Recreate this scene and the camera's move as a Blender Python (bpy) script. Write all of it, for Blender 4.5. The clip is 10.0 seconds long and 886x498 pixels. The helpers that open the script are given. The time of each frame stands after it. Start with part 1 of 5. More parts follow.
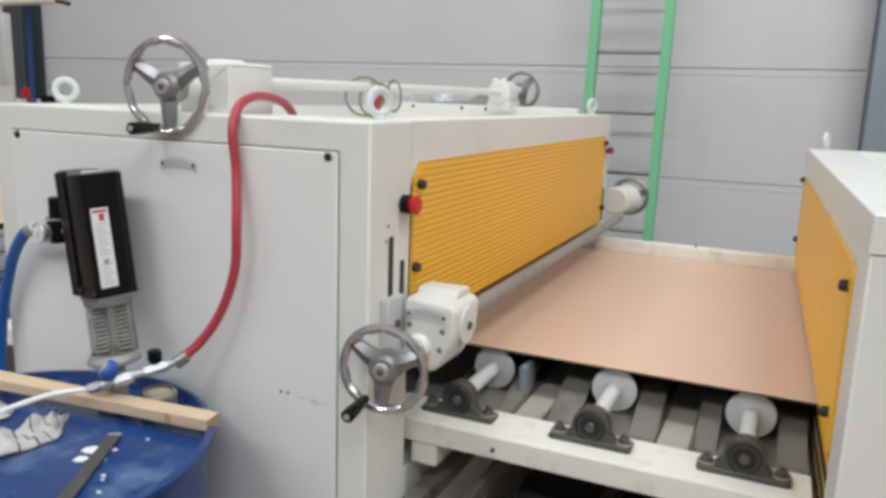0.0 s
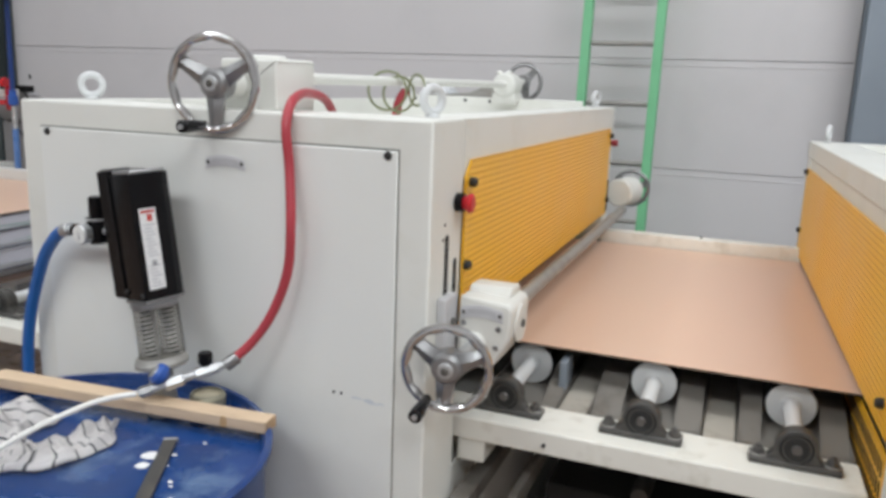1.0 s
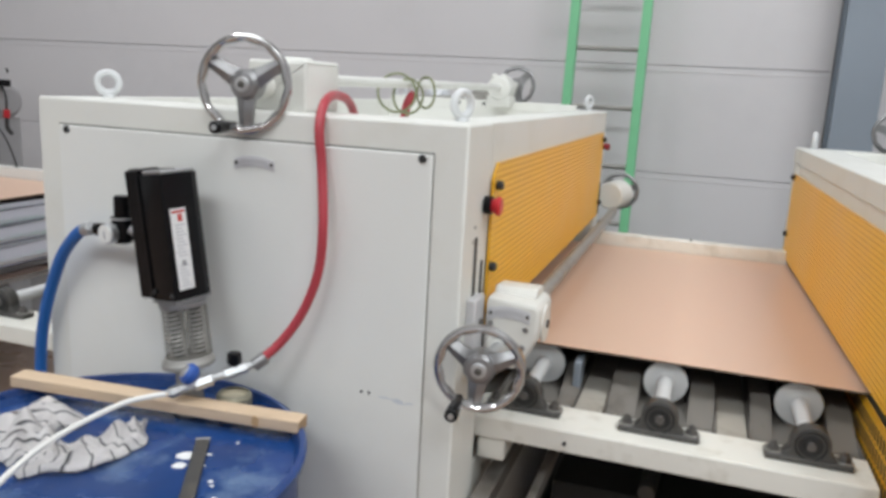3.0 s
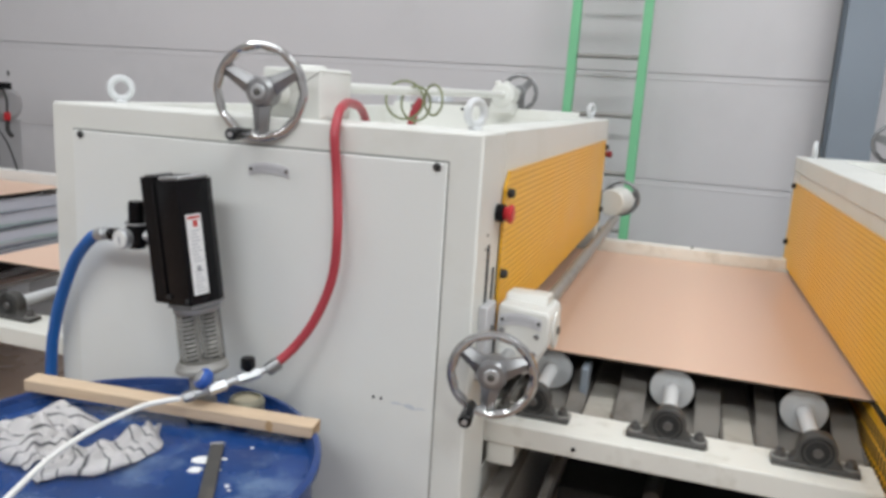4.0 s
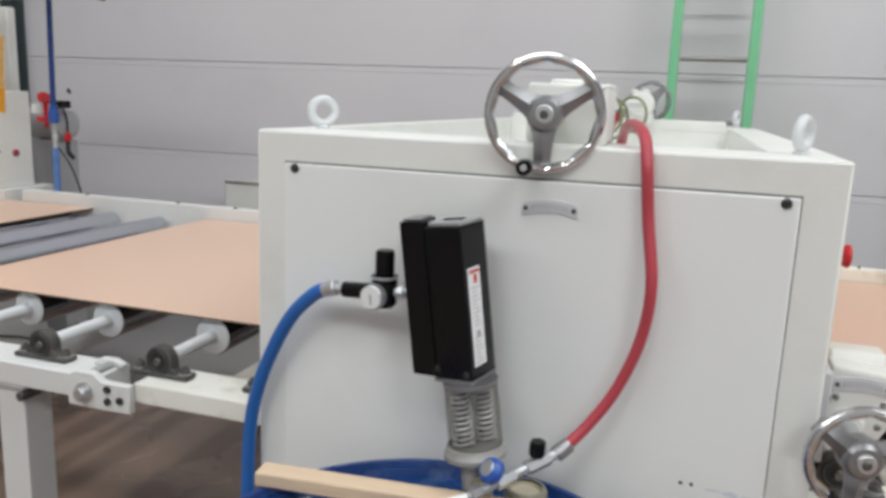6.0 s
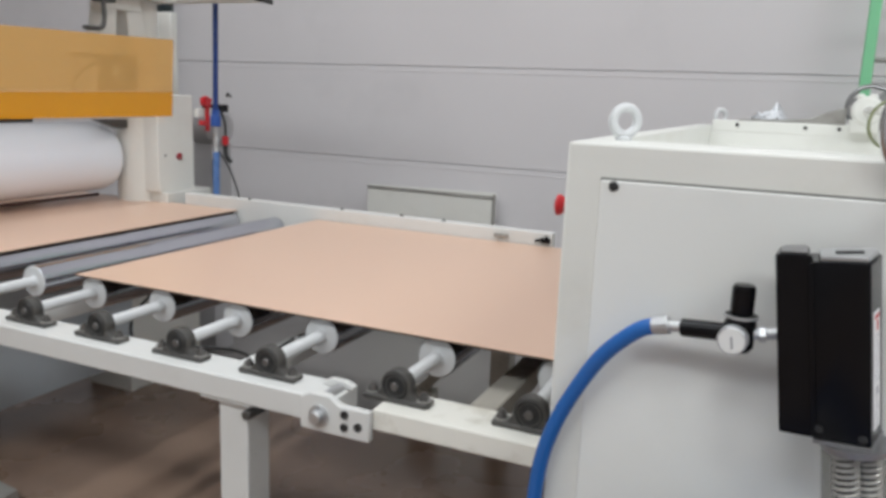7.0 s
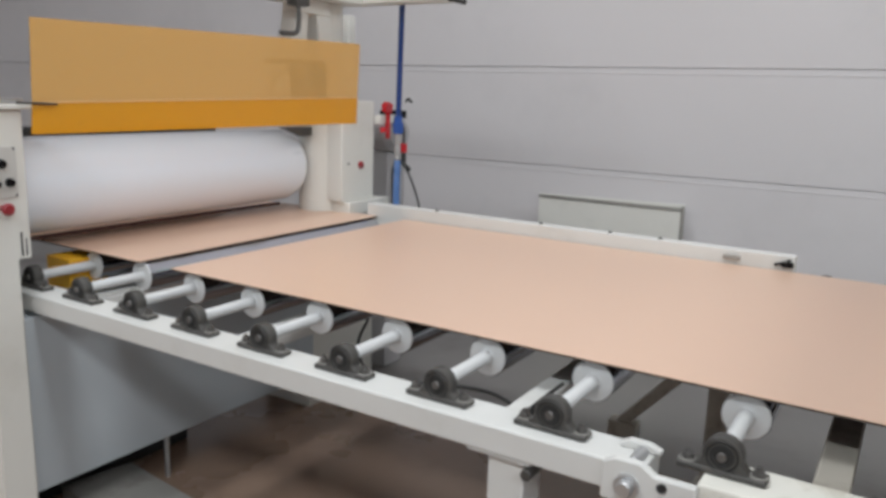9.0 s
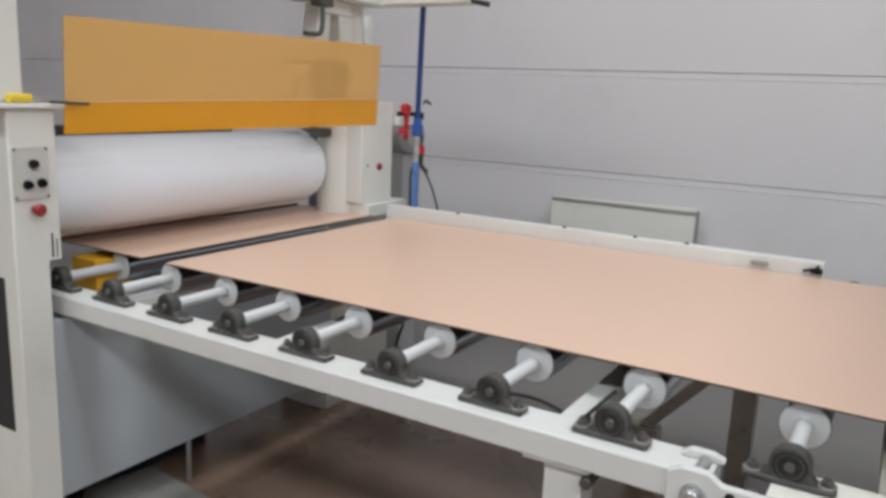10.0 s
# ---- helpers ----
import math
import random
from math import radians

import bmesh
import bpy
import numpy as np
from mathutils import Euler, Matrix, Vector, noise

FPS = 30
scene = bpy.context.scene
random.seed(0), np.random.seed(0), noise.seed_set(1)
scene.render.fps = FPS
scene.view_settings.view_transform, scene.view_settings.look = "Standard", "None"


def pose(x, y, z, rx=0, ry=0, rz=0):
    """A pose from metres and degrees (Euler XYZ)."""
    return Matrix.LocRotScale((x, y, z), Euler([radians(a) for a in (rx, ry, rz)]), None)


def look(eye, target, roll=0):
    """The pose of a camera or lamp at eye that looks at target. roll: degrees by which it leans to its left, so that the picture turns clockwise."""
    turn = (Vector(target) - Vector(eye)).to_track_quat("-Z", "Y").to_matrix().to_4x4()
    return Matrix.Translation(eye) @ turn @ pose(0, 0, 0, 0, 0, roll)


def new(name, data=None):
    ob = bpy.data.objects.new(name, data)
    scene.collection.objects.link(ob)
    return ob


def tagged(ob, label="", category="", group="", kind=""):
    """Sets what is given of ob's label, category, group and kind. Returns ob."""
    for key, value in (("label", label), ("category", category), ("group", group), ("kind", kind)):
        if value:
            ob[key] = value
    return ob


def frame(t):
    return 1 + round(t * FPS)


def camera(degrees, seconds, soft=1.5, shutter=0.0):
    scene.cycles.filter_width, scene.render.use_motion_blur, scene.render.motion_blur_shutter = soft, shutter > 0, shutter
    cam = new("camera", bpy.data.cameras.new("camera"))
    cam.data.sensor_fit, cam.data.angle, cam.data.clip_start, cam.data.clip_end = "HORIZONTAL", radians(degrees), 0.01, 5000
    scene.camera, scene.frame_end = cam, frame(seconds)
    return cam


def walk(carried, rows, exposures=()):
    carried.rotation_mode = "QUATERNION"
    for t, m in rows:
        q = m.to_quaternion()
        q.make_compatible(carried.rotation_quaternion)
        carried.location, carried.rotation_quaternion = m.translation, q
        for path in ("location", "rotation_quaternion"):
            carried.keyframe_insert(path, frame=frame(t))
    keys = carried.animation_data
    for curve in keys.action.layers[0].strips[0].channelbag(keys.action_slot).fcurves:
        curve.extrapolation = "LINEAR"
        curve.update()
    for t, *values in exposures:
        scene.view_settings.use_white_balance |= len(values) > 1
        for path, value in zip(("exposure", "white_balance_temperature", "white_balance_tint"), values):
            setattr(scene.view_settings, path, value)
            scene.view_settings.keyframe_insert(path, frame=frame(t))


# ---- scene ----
cam = camera(60.2, 10.0, soft=3.5)
PATH = [
    (0, (0.323, 0.223, 1.495), (-0.474, 2.015, 1.106), 2.0),
    (0.5, (0.23, 0.193, 1.501), (-0.513, 2.005, 1.095), 2.1),
    (1, (0.163, 0.162, 1.507), (-0.541, 1.987, 1.091), 2.1),
    (1.5, (0.13, 0.135, 1.508), (-0.542, 1.972, 1.092), 2.5),
    (2, (0.109, 0.127, 1.507), (-0.539, 1.972, 1.089), 2.8),
    (2.5, (0.077, 0.114, 1.508), (-0.548, 1.967, 1.09), 2.8),
    (2.7, (0.069, 0.108, 1.509), (-0.551, 1.963, 1.092), 2.9),
    (3.8, (0.029, 0.078, 1.515), (-0.573, 1.942, 1.115), 3.4),
    (4, (0.026, 0.075, 1.516), (-0.574, 1.94, 1.116), 3.5),
    (4.5, (-0.053, 0.1, 1.502), (-0.653, 1.967, 1.111), 3.6),
    (5, (-0.17, 0.133, 1.498), (-0.77, 2.003, 1.119), 2.0),
    (5.2, (-0.217, 0.145, 1.505), (-0.814, 2.016, 1.125), 2.0),
    (6.3, (-0.69, 0.18, 1.515), (-1.288, 2.048, 1.124), 2.4),
    (6.5, (-0.781, 0.172, 1.514), (-1.424, 2.025, 1.124), 2.1),
    (7, (-0.955, 0.19, 1.509), (-1.751, 1.984, 1.12), 2.3),
    (7.5, (-1.116, 0.224, 1.506), (-2.03, 1.957, 1.107), 2.2),
    (8, (-1.237, 0.243, 1.511), (-2.218, 1.939, 1.112), 2.2),
    (8.5, (-1.344, 0.246, 1.51), (-2.374, 1.913, 1.111), 2.0),
    (9, (-1.439, 0.231, 1.514), (-2.473, 1.896, 1.117), 1.8),
    (9.5, (-1.499, 0.213, 1.516), (-2.519, 1.888, 1.123), 1.6),
    (10, (-1.569, 0.167, 1.519), (-2.578, 1.848, 1.123), 2.4),
]
walk(cam, [(t, look(eye, target, roll)) for t, eye, target, roll in PATH])

# ---- world and light ----
world = bpy.data.worlds.new("hall_sky")
scene.world = world
world.use_nodes = True
wn = world.node_tree.nodes
sky = wn.new("ShaderNodeTexSky")
sky.sky_type, sky.sun_disc = "NISHITA", False
sky.sun_elevation, sky.sun_rotation = radians(40), radians(200)
world.node_tree.links.new(sky.outputs[0], wn["Background"].inputs[0])
wn["Background"].inputs[1].default_value = 0.08
scene.view_settings.exposure = 0.0


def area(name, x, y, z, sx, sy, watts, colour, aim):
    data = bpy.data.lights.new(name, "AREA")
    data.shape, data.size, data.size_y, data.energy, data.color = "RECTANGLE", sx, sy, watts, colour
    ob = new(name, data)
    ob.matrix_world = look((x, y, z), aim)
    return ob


# roof lamps are unseen and assumed; watts weighted to brighten front and infeed-side faces
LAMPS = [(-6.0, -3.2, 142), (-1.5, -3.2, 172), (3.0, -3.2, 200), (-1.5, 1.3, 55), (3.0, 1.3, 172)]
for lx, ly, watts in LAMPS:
    area("assumed_roof_lamp", lx, ly, 5.8, 3.2, 1.1, watts, (0.935, 0.975, 1.0), (lx, ly + 0.001, 0))
# unseen narrow tube light across the line in front of the press
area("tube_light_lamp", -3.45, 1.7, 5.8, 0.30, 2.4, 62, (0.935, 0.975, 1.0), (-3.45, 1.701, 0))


# ---- materials ----
def mat(name, colour, rough=0.5, metal=0.0, vary=0.10, scale=6.0, grain=0.0, grain_scale=250.0, stain=None, stain_amount=0.0,
        stain_scale=2.0, rough_vary=0.12, coat=0.0, stretch=(1, 1, 1), spec=None):
    m = bpy.data.materials.new(name)
    m.use_nodes = True
    nt = m.node_tree
    n, l = nt.nodes, nt.links
    bsdf = n["Principled BSDF"]
    co = n.new("ShaderNodeTexCoord")
    mp = n.new("ShaderNodeMapping")
    mp.inputs["Scale"].default_value = stretch
    l.new(co.outputs["Object"], mp.inputs[0])
    big = n.new("ShaderNodeTexNoise")
    big.inputs["Scale"].default_value, big.inputs["Detail"].default_value = scale, 5
    l.new(mp.outputs[0], big.inputs["Vector"])
    ramp = n.new("ShaderNodeMix")
    ramp.data_type = "RGBA"
    c = Vector(colour)
    ramp.inputs["A"].default_value = (*(c * (1 - vary)), 1)
    ramp.inputs["B"].default_value = (*[min(1.0, v * (1 + vary)) for v in colour], 1)
    l.new(big.outputs["Fac"], ramp.inputs["Factor"])
    last = ramp.outputs["Result"]
    if stain:
        st = n.new("ShaderNodeTexNoise")
        st.inputs["Scale"].default_value, st.inputs["Detail"].default_value = stain_scale, 8
        st.inputs["Roughness"].default_value = 0.65
        l.new(mp.outputs[0], st.inputs["Vector"])
        mr = n.new("ShaderNodeMapRange")
        mr.inputs["From Min"].default_value, mr.inputs["From Max"].default_value = 0.52, 0.72
        mr.inputs["To Max"].default_value = stain_amount
        l.new(st.outputs["Fac"], mr.inputs["Value"])
        mx = n.new("ShaderNodeMix")
        mx.data_type = "RGBA"
        mx.inputs["B"].default_value = (*stain, 1)
        l.new(mr.outputs[0], mx.inputs["Factor"])
        l.new(last, mx.inputs["A"])
        last = mx.outputs["Result"]
    l.new(last, bsdf.inputs["Base Color"])
    rr = n.new("ShaderNodeMapRange")
    rr.inputs["To Min"].default_value, rr.inputs["To Max"].default_value = max(0.02, rough - rough_vary), min(1.0, rough + rough_vary)
    l.new(big.outputs["Fac"], rr.inputs["Value"])
    l.new(rr.outputs[0], bsdf.inputs["Roughness"])
    bsdf.inputs["Metallic"].default_value = metal
    if coat:
        bsdf.inputs["Coat Weight"].default_value = coat
    if spec is not None:
        bsdf.inputs["Specular IOR Level"].default_value = spec
    if grain:
        g = n.new("ShaderNodeTexNoise")
        g.inputs["Scale"].default_value, g.inputs["Detail"].default_value = grain_scale, 3
        l.new(mp.outputs[0], g.inputs["Vector"])
        bp = n.new("ShaderNodeBump")
        bp.inputs["Strength"].default_value, bp.inputs["Distance"].default_value = grain, 0.002
        l.new(g.outputs["Fac"], bp.inputs["Height"])
        l.new(bp.outputs[0], bsdf.inputs["Normal"])
    return m


CREAM = mat("cream_paint", (0.775, 0.778, 0.738), 0.42, vary=0.035, scale=3.0, grain=0.12, grain_scale=140, stain=(0.55, 0.52, 0.42), stain_amount=0.22, stain_scale=5)
WHITE = mat("white_door_paint", (0.80, 0.81, 0.785), 0.40, vary=0.03, scale=2.5, grain=0.10, grain_scale=120, stain=(0.60, 0.60, 0.55), stain_amount=0.16, stain_scale=3)
TABLE = mat("table_cream_paint", (0.82, 0.81, 0.75), 0.42, vary=0.05, scale=5, grain=0.15, grain_scale=120, stain=(0.40, 0.36, 0.27), stain_amount=0.5, stain_scale=11)
PRESS = mat("press_paint", (0.74, 0.735, 0.695), 0.45, vary=0.04, scale=3, grain=0.12, stain=(0.5, 0.48, 0.42), stain_amount=0.25, stain_scale=4)
YELLOW = mat("yellow_guard", (0.86, 0.455, 0.025), 0.38, vary=0.06, scale=4)
WALL = mat("wall_panel_paint", (0.665, 0.645, 0.66), 0.55, vary=0.045, scale=1.3, grain=0.10, grain_scale=60, stain=(0.50, 0.49, 0.50), stain_amount=0.35, stain_scale=0.9)
SEAM = mat("wall_seam", (0.56, 0.55, 0.56), 0.7)
# dark tone painted for the shade in the open door gap
GAPSHADE = mat("door_gap_shade", (0.24, 0.24, 0.225), 0.8)
STEELDARK = mat("column_grey_blue", (0.25, 0.29, 0.34), 0.5, vary=0.1, scale=3, grain=0.1)
CONCRETE = mat("concrete_floor", (0.225, 0.215, 0.208), 0.40, vary=0.22, scale=1.6, grain=0.2, grain_scale=90, stain=(0.10, 0.08, 0.07), stain_amount=0.6, stain_scale=1.1, rough_vary=0.18)
AISLE = mat("brown_floor_coat", (0.285, 0.195, 0.145), 0.28, vary=0.28, scale=1.4, grain=0.15, grain_scale=90, stain=(0.11, 0.075, 0.06), stain_amount=0.65, stain_scale=1.2, rough_vary=0.15)
CEILING = mat("ceiling_sheet", (0.6, 0.6, 0.6), 0.6)
HALL = mat("hall_wall_paint", (0.58, 0.57, 0.57), 0.6)
BOARD = mat("beige_board", (0.715, 0.495, 0.375), 0.34, vary=0.035, scale=1.5, grain=0.06, grain_scale=200, stain=(0.68, 0.50, 0.38), stain_amount=0.35, stain_scale=1.2, rough_vary=0.06)
BOARDEDGE = mat("board_dark_core", (0.06, 0.045, 0.035), 0.7)
CHROME = mat("chrome_roller", (0.56, 0.575, 0.63), 0.17, 1.0, vary=0.06, scale=12, stretch=(1, 0.1, 1), rough_vary=0.05)
POLISH = mat("polished_aluminium", (0.60, 0.60, 0.60), 0.22, 1.0, vary=0.08, scale=30, grain=0.05)
CASTALU = mat("cast_aluminium", (0.33, 0.33, 0.335), 0.40, 0.9, vary=0.14, scale=25, grain=0.15)
IRON = mat("cast_iron_grey", (0.085, 0.082, 0.078), 0.5, 0.35, vary=0.25, scale=25, grain=0.4, grain_scale=180, stain=(0.17, 0.15, 0.12), stain_amount=0.5, stain_scale=20)
BLACK = mat("black_plastic", (0.006, 0.006, 0.007), 0.20, spec=0.17, vary=0.2, scale=12, grain=0.03, rough_vary=0.06)
RUBBER = mat("black_rubber", (0.02, 0.02, 0.02), 0.55, vary=0.2, scale=15)
GREYMETAL = mat("grey_sheet_metal", (0.33, 0.32, 0.30), 0.5, 0.3, vary=0.14, scale=7, stain=(0.16, 0.14, 0.12), stain_amount=0.6, stain_scale=8, grain=0.15)
SHAFTWHITE = mat("white_roller_end", (0.66, 0.675, 0.685), 0.45, vary=0.05, scale=20, stain=(0.55, 0.53, 0.5), stain_amount=0.3, stain_scale=18)
# real stains on a base also darkened for the shade below the rollers
DIRTY_SHADED = mat("stained_shaded_table_paint", (0.44, 0.415, 0.365), 0.5, vary=0.12, scale=6, grain=0.2, stain=(0.20, 0.165, 0.12), stain_amount=0.7, stain_scale=10)
TRAY = mat("stained_drip_tray", (0.235, 0.22, 0.20), 0.5, 0.25, vary=0.2, scale=6, grain=0.2, stain=(0.08, 0.06, 0.045), stain_amount=0.7, stain_scale=7)
OUTPAINT = mat("outfeed_white_paint", (0.69, 0.695, 0.68), 0.42, vary=0.05, scale=4, grain=0.12, grain_scale=120, stain=(0.50, 0.48, 0.44), stain_amount=0.3, stain_scale=6)
FILM = mat("white_film_roll", (0.85, 0.905, 1.0), 0.30, vary=0.02, scale=9, stretch=(1, 0.06, 1), coat=0.7, rough_vary=0.08)
FILM.node_tree.nodes["Principled BSDF"].inputs["Coat Roughness"].default_value = 0.16
GREEN = mat("ladder_green", (0.20, 0.56, 0.30), 0.45, vary=0.08, scale=8, grain=0.1)
GALV = mat("galvanised_rung", (0.55, 0.56, 0.57), 0.4, 0.8, vary=0.12, scale=20)
DRUMBLUE = mat("drum_blue", (0.011, 0.044, 0.175), 0.34, vary=0.38, scale=6, grain=0.3, grain_scale=50, stain=(0.12, 0.155, 0.24), stain_amount=0.8, stain_scale=7, rough_vary=0.2)
LID = mat("scuffed_drum_lid", (0.010, 0.046, 0.175), 0.26, vary=0.45, scale=9, grain=0.5, grain_scale=35, stain=(0.13, 0.20, 0.33), stain_amount=0.8, stain_scale=10, rough_vary=0.22)
SMUDGE = mat("pale_blue_smudge", (0.62, 0.66, 0.70), 0.5, vary=0.05)
PINE = mat("pine_wood", (0.63, 0.475, 0.33), 0.6, vary=0.18, scale=5, stretch=(1, 12, 12), grain=0.3, grain_scale=60, stain=(0.36, 0.25, 0.16), stain_amount=0.6, stain_scale=4)
REDHOSE = mat("red_hose_rubber", (0.42, 0.048, 0.065), 0.40, vary=0.12, scale=15, grain=0.1)
NAVYHOSE = mat("navy_hose", (0.012, 0.045, 0.20), 0.4, vary=0.1, scale=15)
BLUEHOSE = mat("blue_hose", (0.017, 0.125, 0.42), 0.32, vary=0.1, scale=15)
WHITEHOSE = mat("white_hose", (0.80, 0.79, 0.76), 0.4, vary=0.05, scale=15)
RED = mat("red_plastic", (0.60, 0.02, 0.03), 0.3, vary=0.1)
DARKRED = mat("dark_red_plastic", (0.28, 0.02, 0.03), 0.35, vary=0.1)
BLUEPL = mat("blue_plastic", (0.025, 0.09, 0.36), 0.35)
PALEHOSE = mat("pale_blue_hose", (0.10, 0.21, 0.48), 0.3, vary=0.15, scale=20)
ENDGRAIN = mat("pine_end_grain", (0.40, 0.27, 0.16), 0.75, vary=0.25, scale=60, grain=0.3)
DIAL = mat("dial_face", (0.80, 0.80, 0.78), 0.4, vary=0.02)
PAPER = mat("white_label", (0.80, 0.80, 0.80), 0.5, vary=0.03)
INK = mat("grey_print", (0.30, 0.30, 0.32), 0.6)
BOLTGREY = mat("dull_bolt_steel", (0.16, 0.155, 0.15), 0.4, 0.7, vary=0.2, scale=30)
PALEINK = mat("pale_print", (0.52, 0.52, 0.54), 0.6)
REDINK = mat("red_print", (0.50, 0.05, 0.04), 0.5)
BRASS = mat("dull_brass", (0.34, 0.32, 0.24), 0.45, 0.5, vary=0.15, scale=30)
PLATE = mat("brushed_name_plate", (0.66, 0.66, 0.68), 0.4, 0.25, vary=0.08, scale=40)
OLIVE = mat("olive_cable", (0.22, 0.24, 0.13), 0.5)
GREYBLUE = mat("light_grey_blue_panel", (0.47, 0.515, 0.55), 0.5, vary=0.07, scale=2, stain=(0.40, 0.44, 0.48), stain_amount=0.4, stain_scale=2.2)
# near-black that stands in for shade inside openings and under things
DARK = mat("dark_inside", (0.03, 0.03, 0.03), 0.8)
SPRING = mat("spring_steel", (0.78, 0.77, 0.75), 0.35, 0.35)
PALEMOTOR = mat("pale_motor_paint", (0.42, 0.41, 0.42), 0.5, vary=0.12, scale=8)
WRAP = mat("crumpled_clear_film", (0.72, 0.74, 0.77), 0.22, vary=0.12, scale=30, coat=0.5)
MOTORGREY = mat("motor_grey", (0.28, 0.28, 0.28), 0.5, 0.2)
BEIGEPLAST = mat("beige_handle", (0.55, 0.50, 0.38), 0.5)
YELLOWPL = mat("yellow_handle", (0.80, 0.58, 0.04), 0.4)


def clear(name, colour, rough, alpha):
    m = bpy.data.materials.new(name)
    m.use_nodes = True
    nt = m.node_tree
    b = nt.nodes["Principled BSDF"]
    b.inputs["Base Color"].default_value = (*colour, 1)
    b.inputs["Roughness"].default_value = rough
    tr = nt.nodes.new("ShaderNodeBsdfTransparent")
    tr.inputs[0].default_value = (*[min(1, c * 0.6 + 0.4) for c in colour], 1)
    mix = nt.nodes.new("ShaderNodeMixShader")
    mix.inputs[0].default_value = alpha
    nt.links.new(tr.outputs[0], mix.inputs[1])
    nt.links.new(b.outputs[0], mix.inputs[2])
    nt.links.new(mix.outputs[0], nt.nodes["Material Output"].inputs["Surface"])
    return m


ORANGEFILM = clear("orange_clear_plastic", (0.87, 0.57, 0.21), 0.18, 0.46)
ORANGEFOLD = clear("orange_clear_plastic_fold", (0.84, 0.42, 0.02), 0.18, 0.66)
# pale tone of the highlight painted along the fold
FOLD_GLINT = clear("pale_fold_glint", (0.90, 0.66, 0.36), 0.2, 0.75)
CLEAR = clear("clear_plastic_cylinder", (0.50, 0.49, 0.46), 0.08, 0.11)

# striped cloth
CLOTH = bpy.data.materials.new("striped_cloth")
CLOTH.use_nodes = True
_n, _l = CLOTH.node_tree.nodes, CLOTH.node_tree.links
_co = _n.new("ShaderNodeUVMap")
_last = None
for _axis, _scale, _dark, _edge in (("X", 3.3, (0.16, 0.16, 0.17, 1), 0.030), ("X", 1.1, (0.55, 0.54, 0.55, 1), 0.006)):
    _wv = _n.new("ShaderNodeTexWave")
    _wv.bands_direction = _axis
    _wv.inputs["Scale"].default_value, _wv.inputs["Distortion"].default_value = _scale, 0.6
    _wv.inputs["Detail Scale"].default_value = 1.0
    _rm = _n.new("ShaderNodeValToRGB")
    _rm.color_ramp.elements[0].position, _rm.color_ramp.elements[0].color = _edge * 0.35, _dark
    _rm.color_ramp.elements[1].position, _rm.color_ramp.elements[1].color = _edge * 1.6, (0.92, 0.905, 0.90, 1)
    _l.new(_co.outputs[0], _wv.inputs["Vector"])
    _l.new(_wv.outputs["Fac"], _rm.inputs[0])
    if _last is None:
        _last = _rm.outputs[0]
    else:
        _mx = _n.new("ShaderNodeMix")
        _mx.data_type, _mx.blend_type = "RGBA", "MULTIPLY"
        _mx.inputs["Factor"].default_value = 1.0
        _l.new(_last, _mx.inputs["A"])
        _l.new(_rm.outputs[0], _mx.inputs["B"])
        _last = _mx.outputs["Result"]
_l.new(_last, _n["Principled BSDF"].inputs["Base Color"])
_n["Principled BSDF"].inputs["Roughness"].default_value = 0.9


# ---- mesh helpers ----
def bm_box(x0, x1, y0, y1, z0, z1, bevel=0.0, seg=2, bm=None):
    own = bmesh.new()
    bmesh.ops.create_cube(own, size=1)
    for v in own.verts:
        v.co = Vector(((x0 + x1) / 2 + v.co.x * (x1 - x0), (y0 + y1) / 2 + v.co.y * (y1 - y0), (z0 + z1) / 2 + v.co.z * (z1 - z0)))
    if bevel:
        bmesh.ops.bevel(own, geom=own.edges[:], offset=bevel, segments=seg, affect="EDGES", profile=0.5)
    return join(bm, own)


def join(bm, own):
    if bm is None:
        return own
    tmp = bpy.data.meshes.new("tmp")
    own.to_mesh(tmp)
    own.free()
    bm.from_mesh(tmp)
    bpy.data.meshes.remove(tmp)
    return bm


def basis(d):
    d = Vector(d).normalized()
    up = Vector((0, 0, 1)) if abs(d.z) < 0.95 else Vector((1, 0, 0))
    u = d.cross(up).normalized()
    return u, u.cross(d).normalized()


def bm_lathe(profile, origin=(0, 0, 0), axis=(0, 0, 1), seg=32, bm=None):
    """Turned solid: profile is a row of (radius, distance along the axis)."""
    seg = seg if seg <= 8 else max(seg, 20)
    own = bmesh.new()
    a = Vector(axis).normalized()
    u, w = basis(a)
    o = Vector(origin)
    rings = []
    for r, h in profile:
        if r < 1e-6:
            rings.append([own.verts.new(o + a * h)])
        else:
            rings.append([own.verts.new(o + a * h + (u * math.cos(t) + w * math.sin(t)) * r) for t in (2 * math.pi * k / seg for k in range(seg))])
    for p, q in zip(rings, rings[1:]):
        for k in range(seg):
            k2 = (k + 1) % seg
            if len(p) == 1 and len(q) == 1:
                continue
            if len(p) == 1:
                own.faces.new((p[0], q[k2], q[k]))
            elif len(q) == 1:
                own.faces.new((p[k], p[k2], q[0]))
            else:
                own.faces.new((p[k], p[k2], q[k2], q[k]))
    bmesh.ops.recalc_face_normals(own, faces=own.faces)
    return join(bm, own)


def bm_rod(p0, p1, r, seg=24, edge=0.0, bm=None):
    d = Vector(p1) - Vector(p0)
    h = d.length
    e = edge or min(r, h) * 0.12
    return bm_lathe([(0, 0), (r - e, 0), (r, e), (r, h - e), (r - e, h), (0, h)], p0, d, seg, bm)


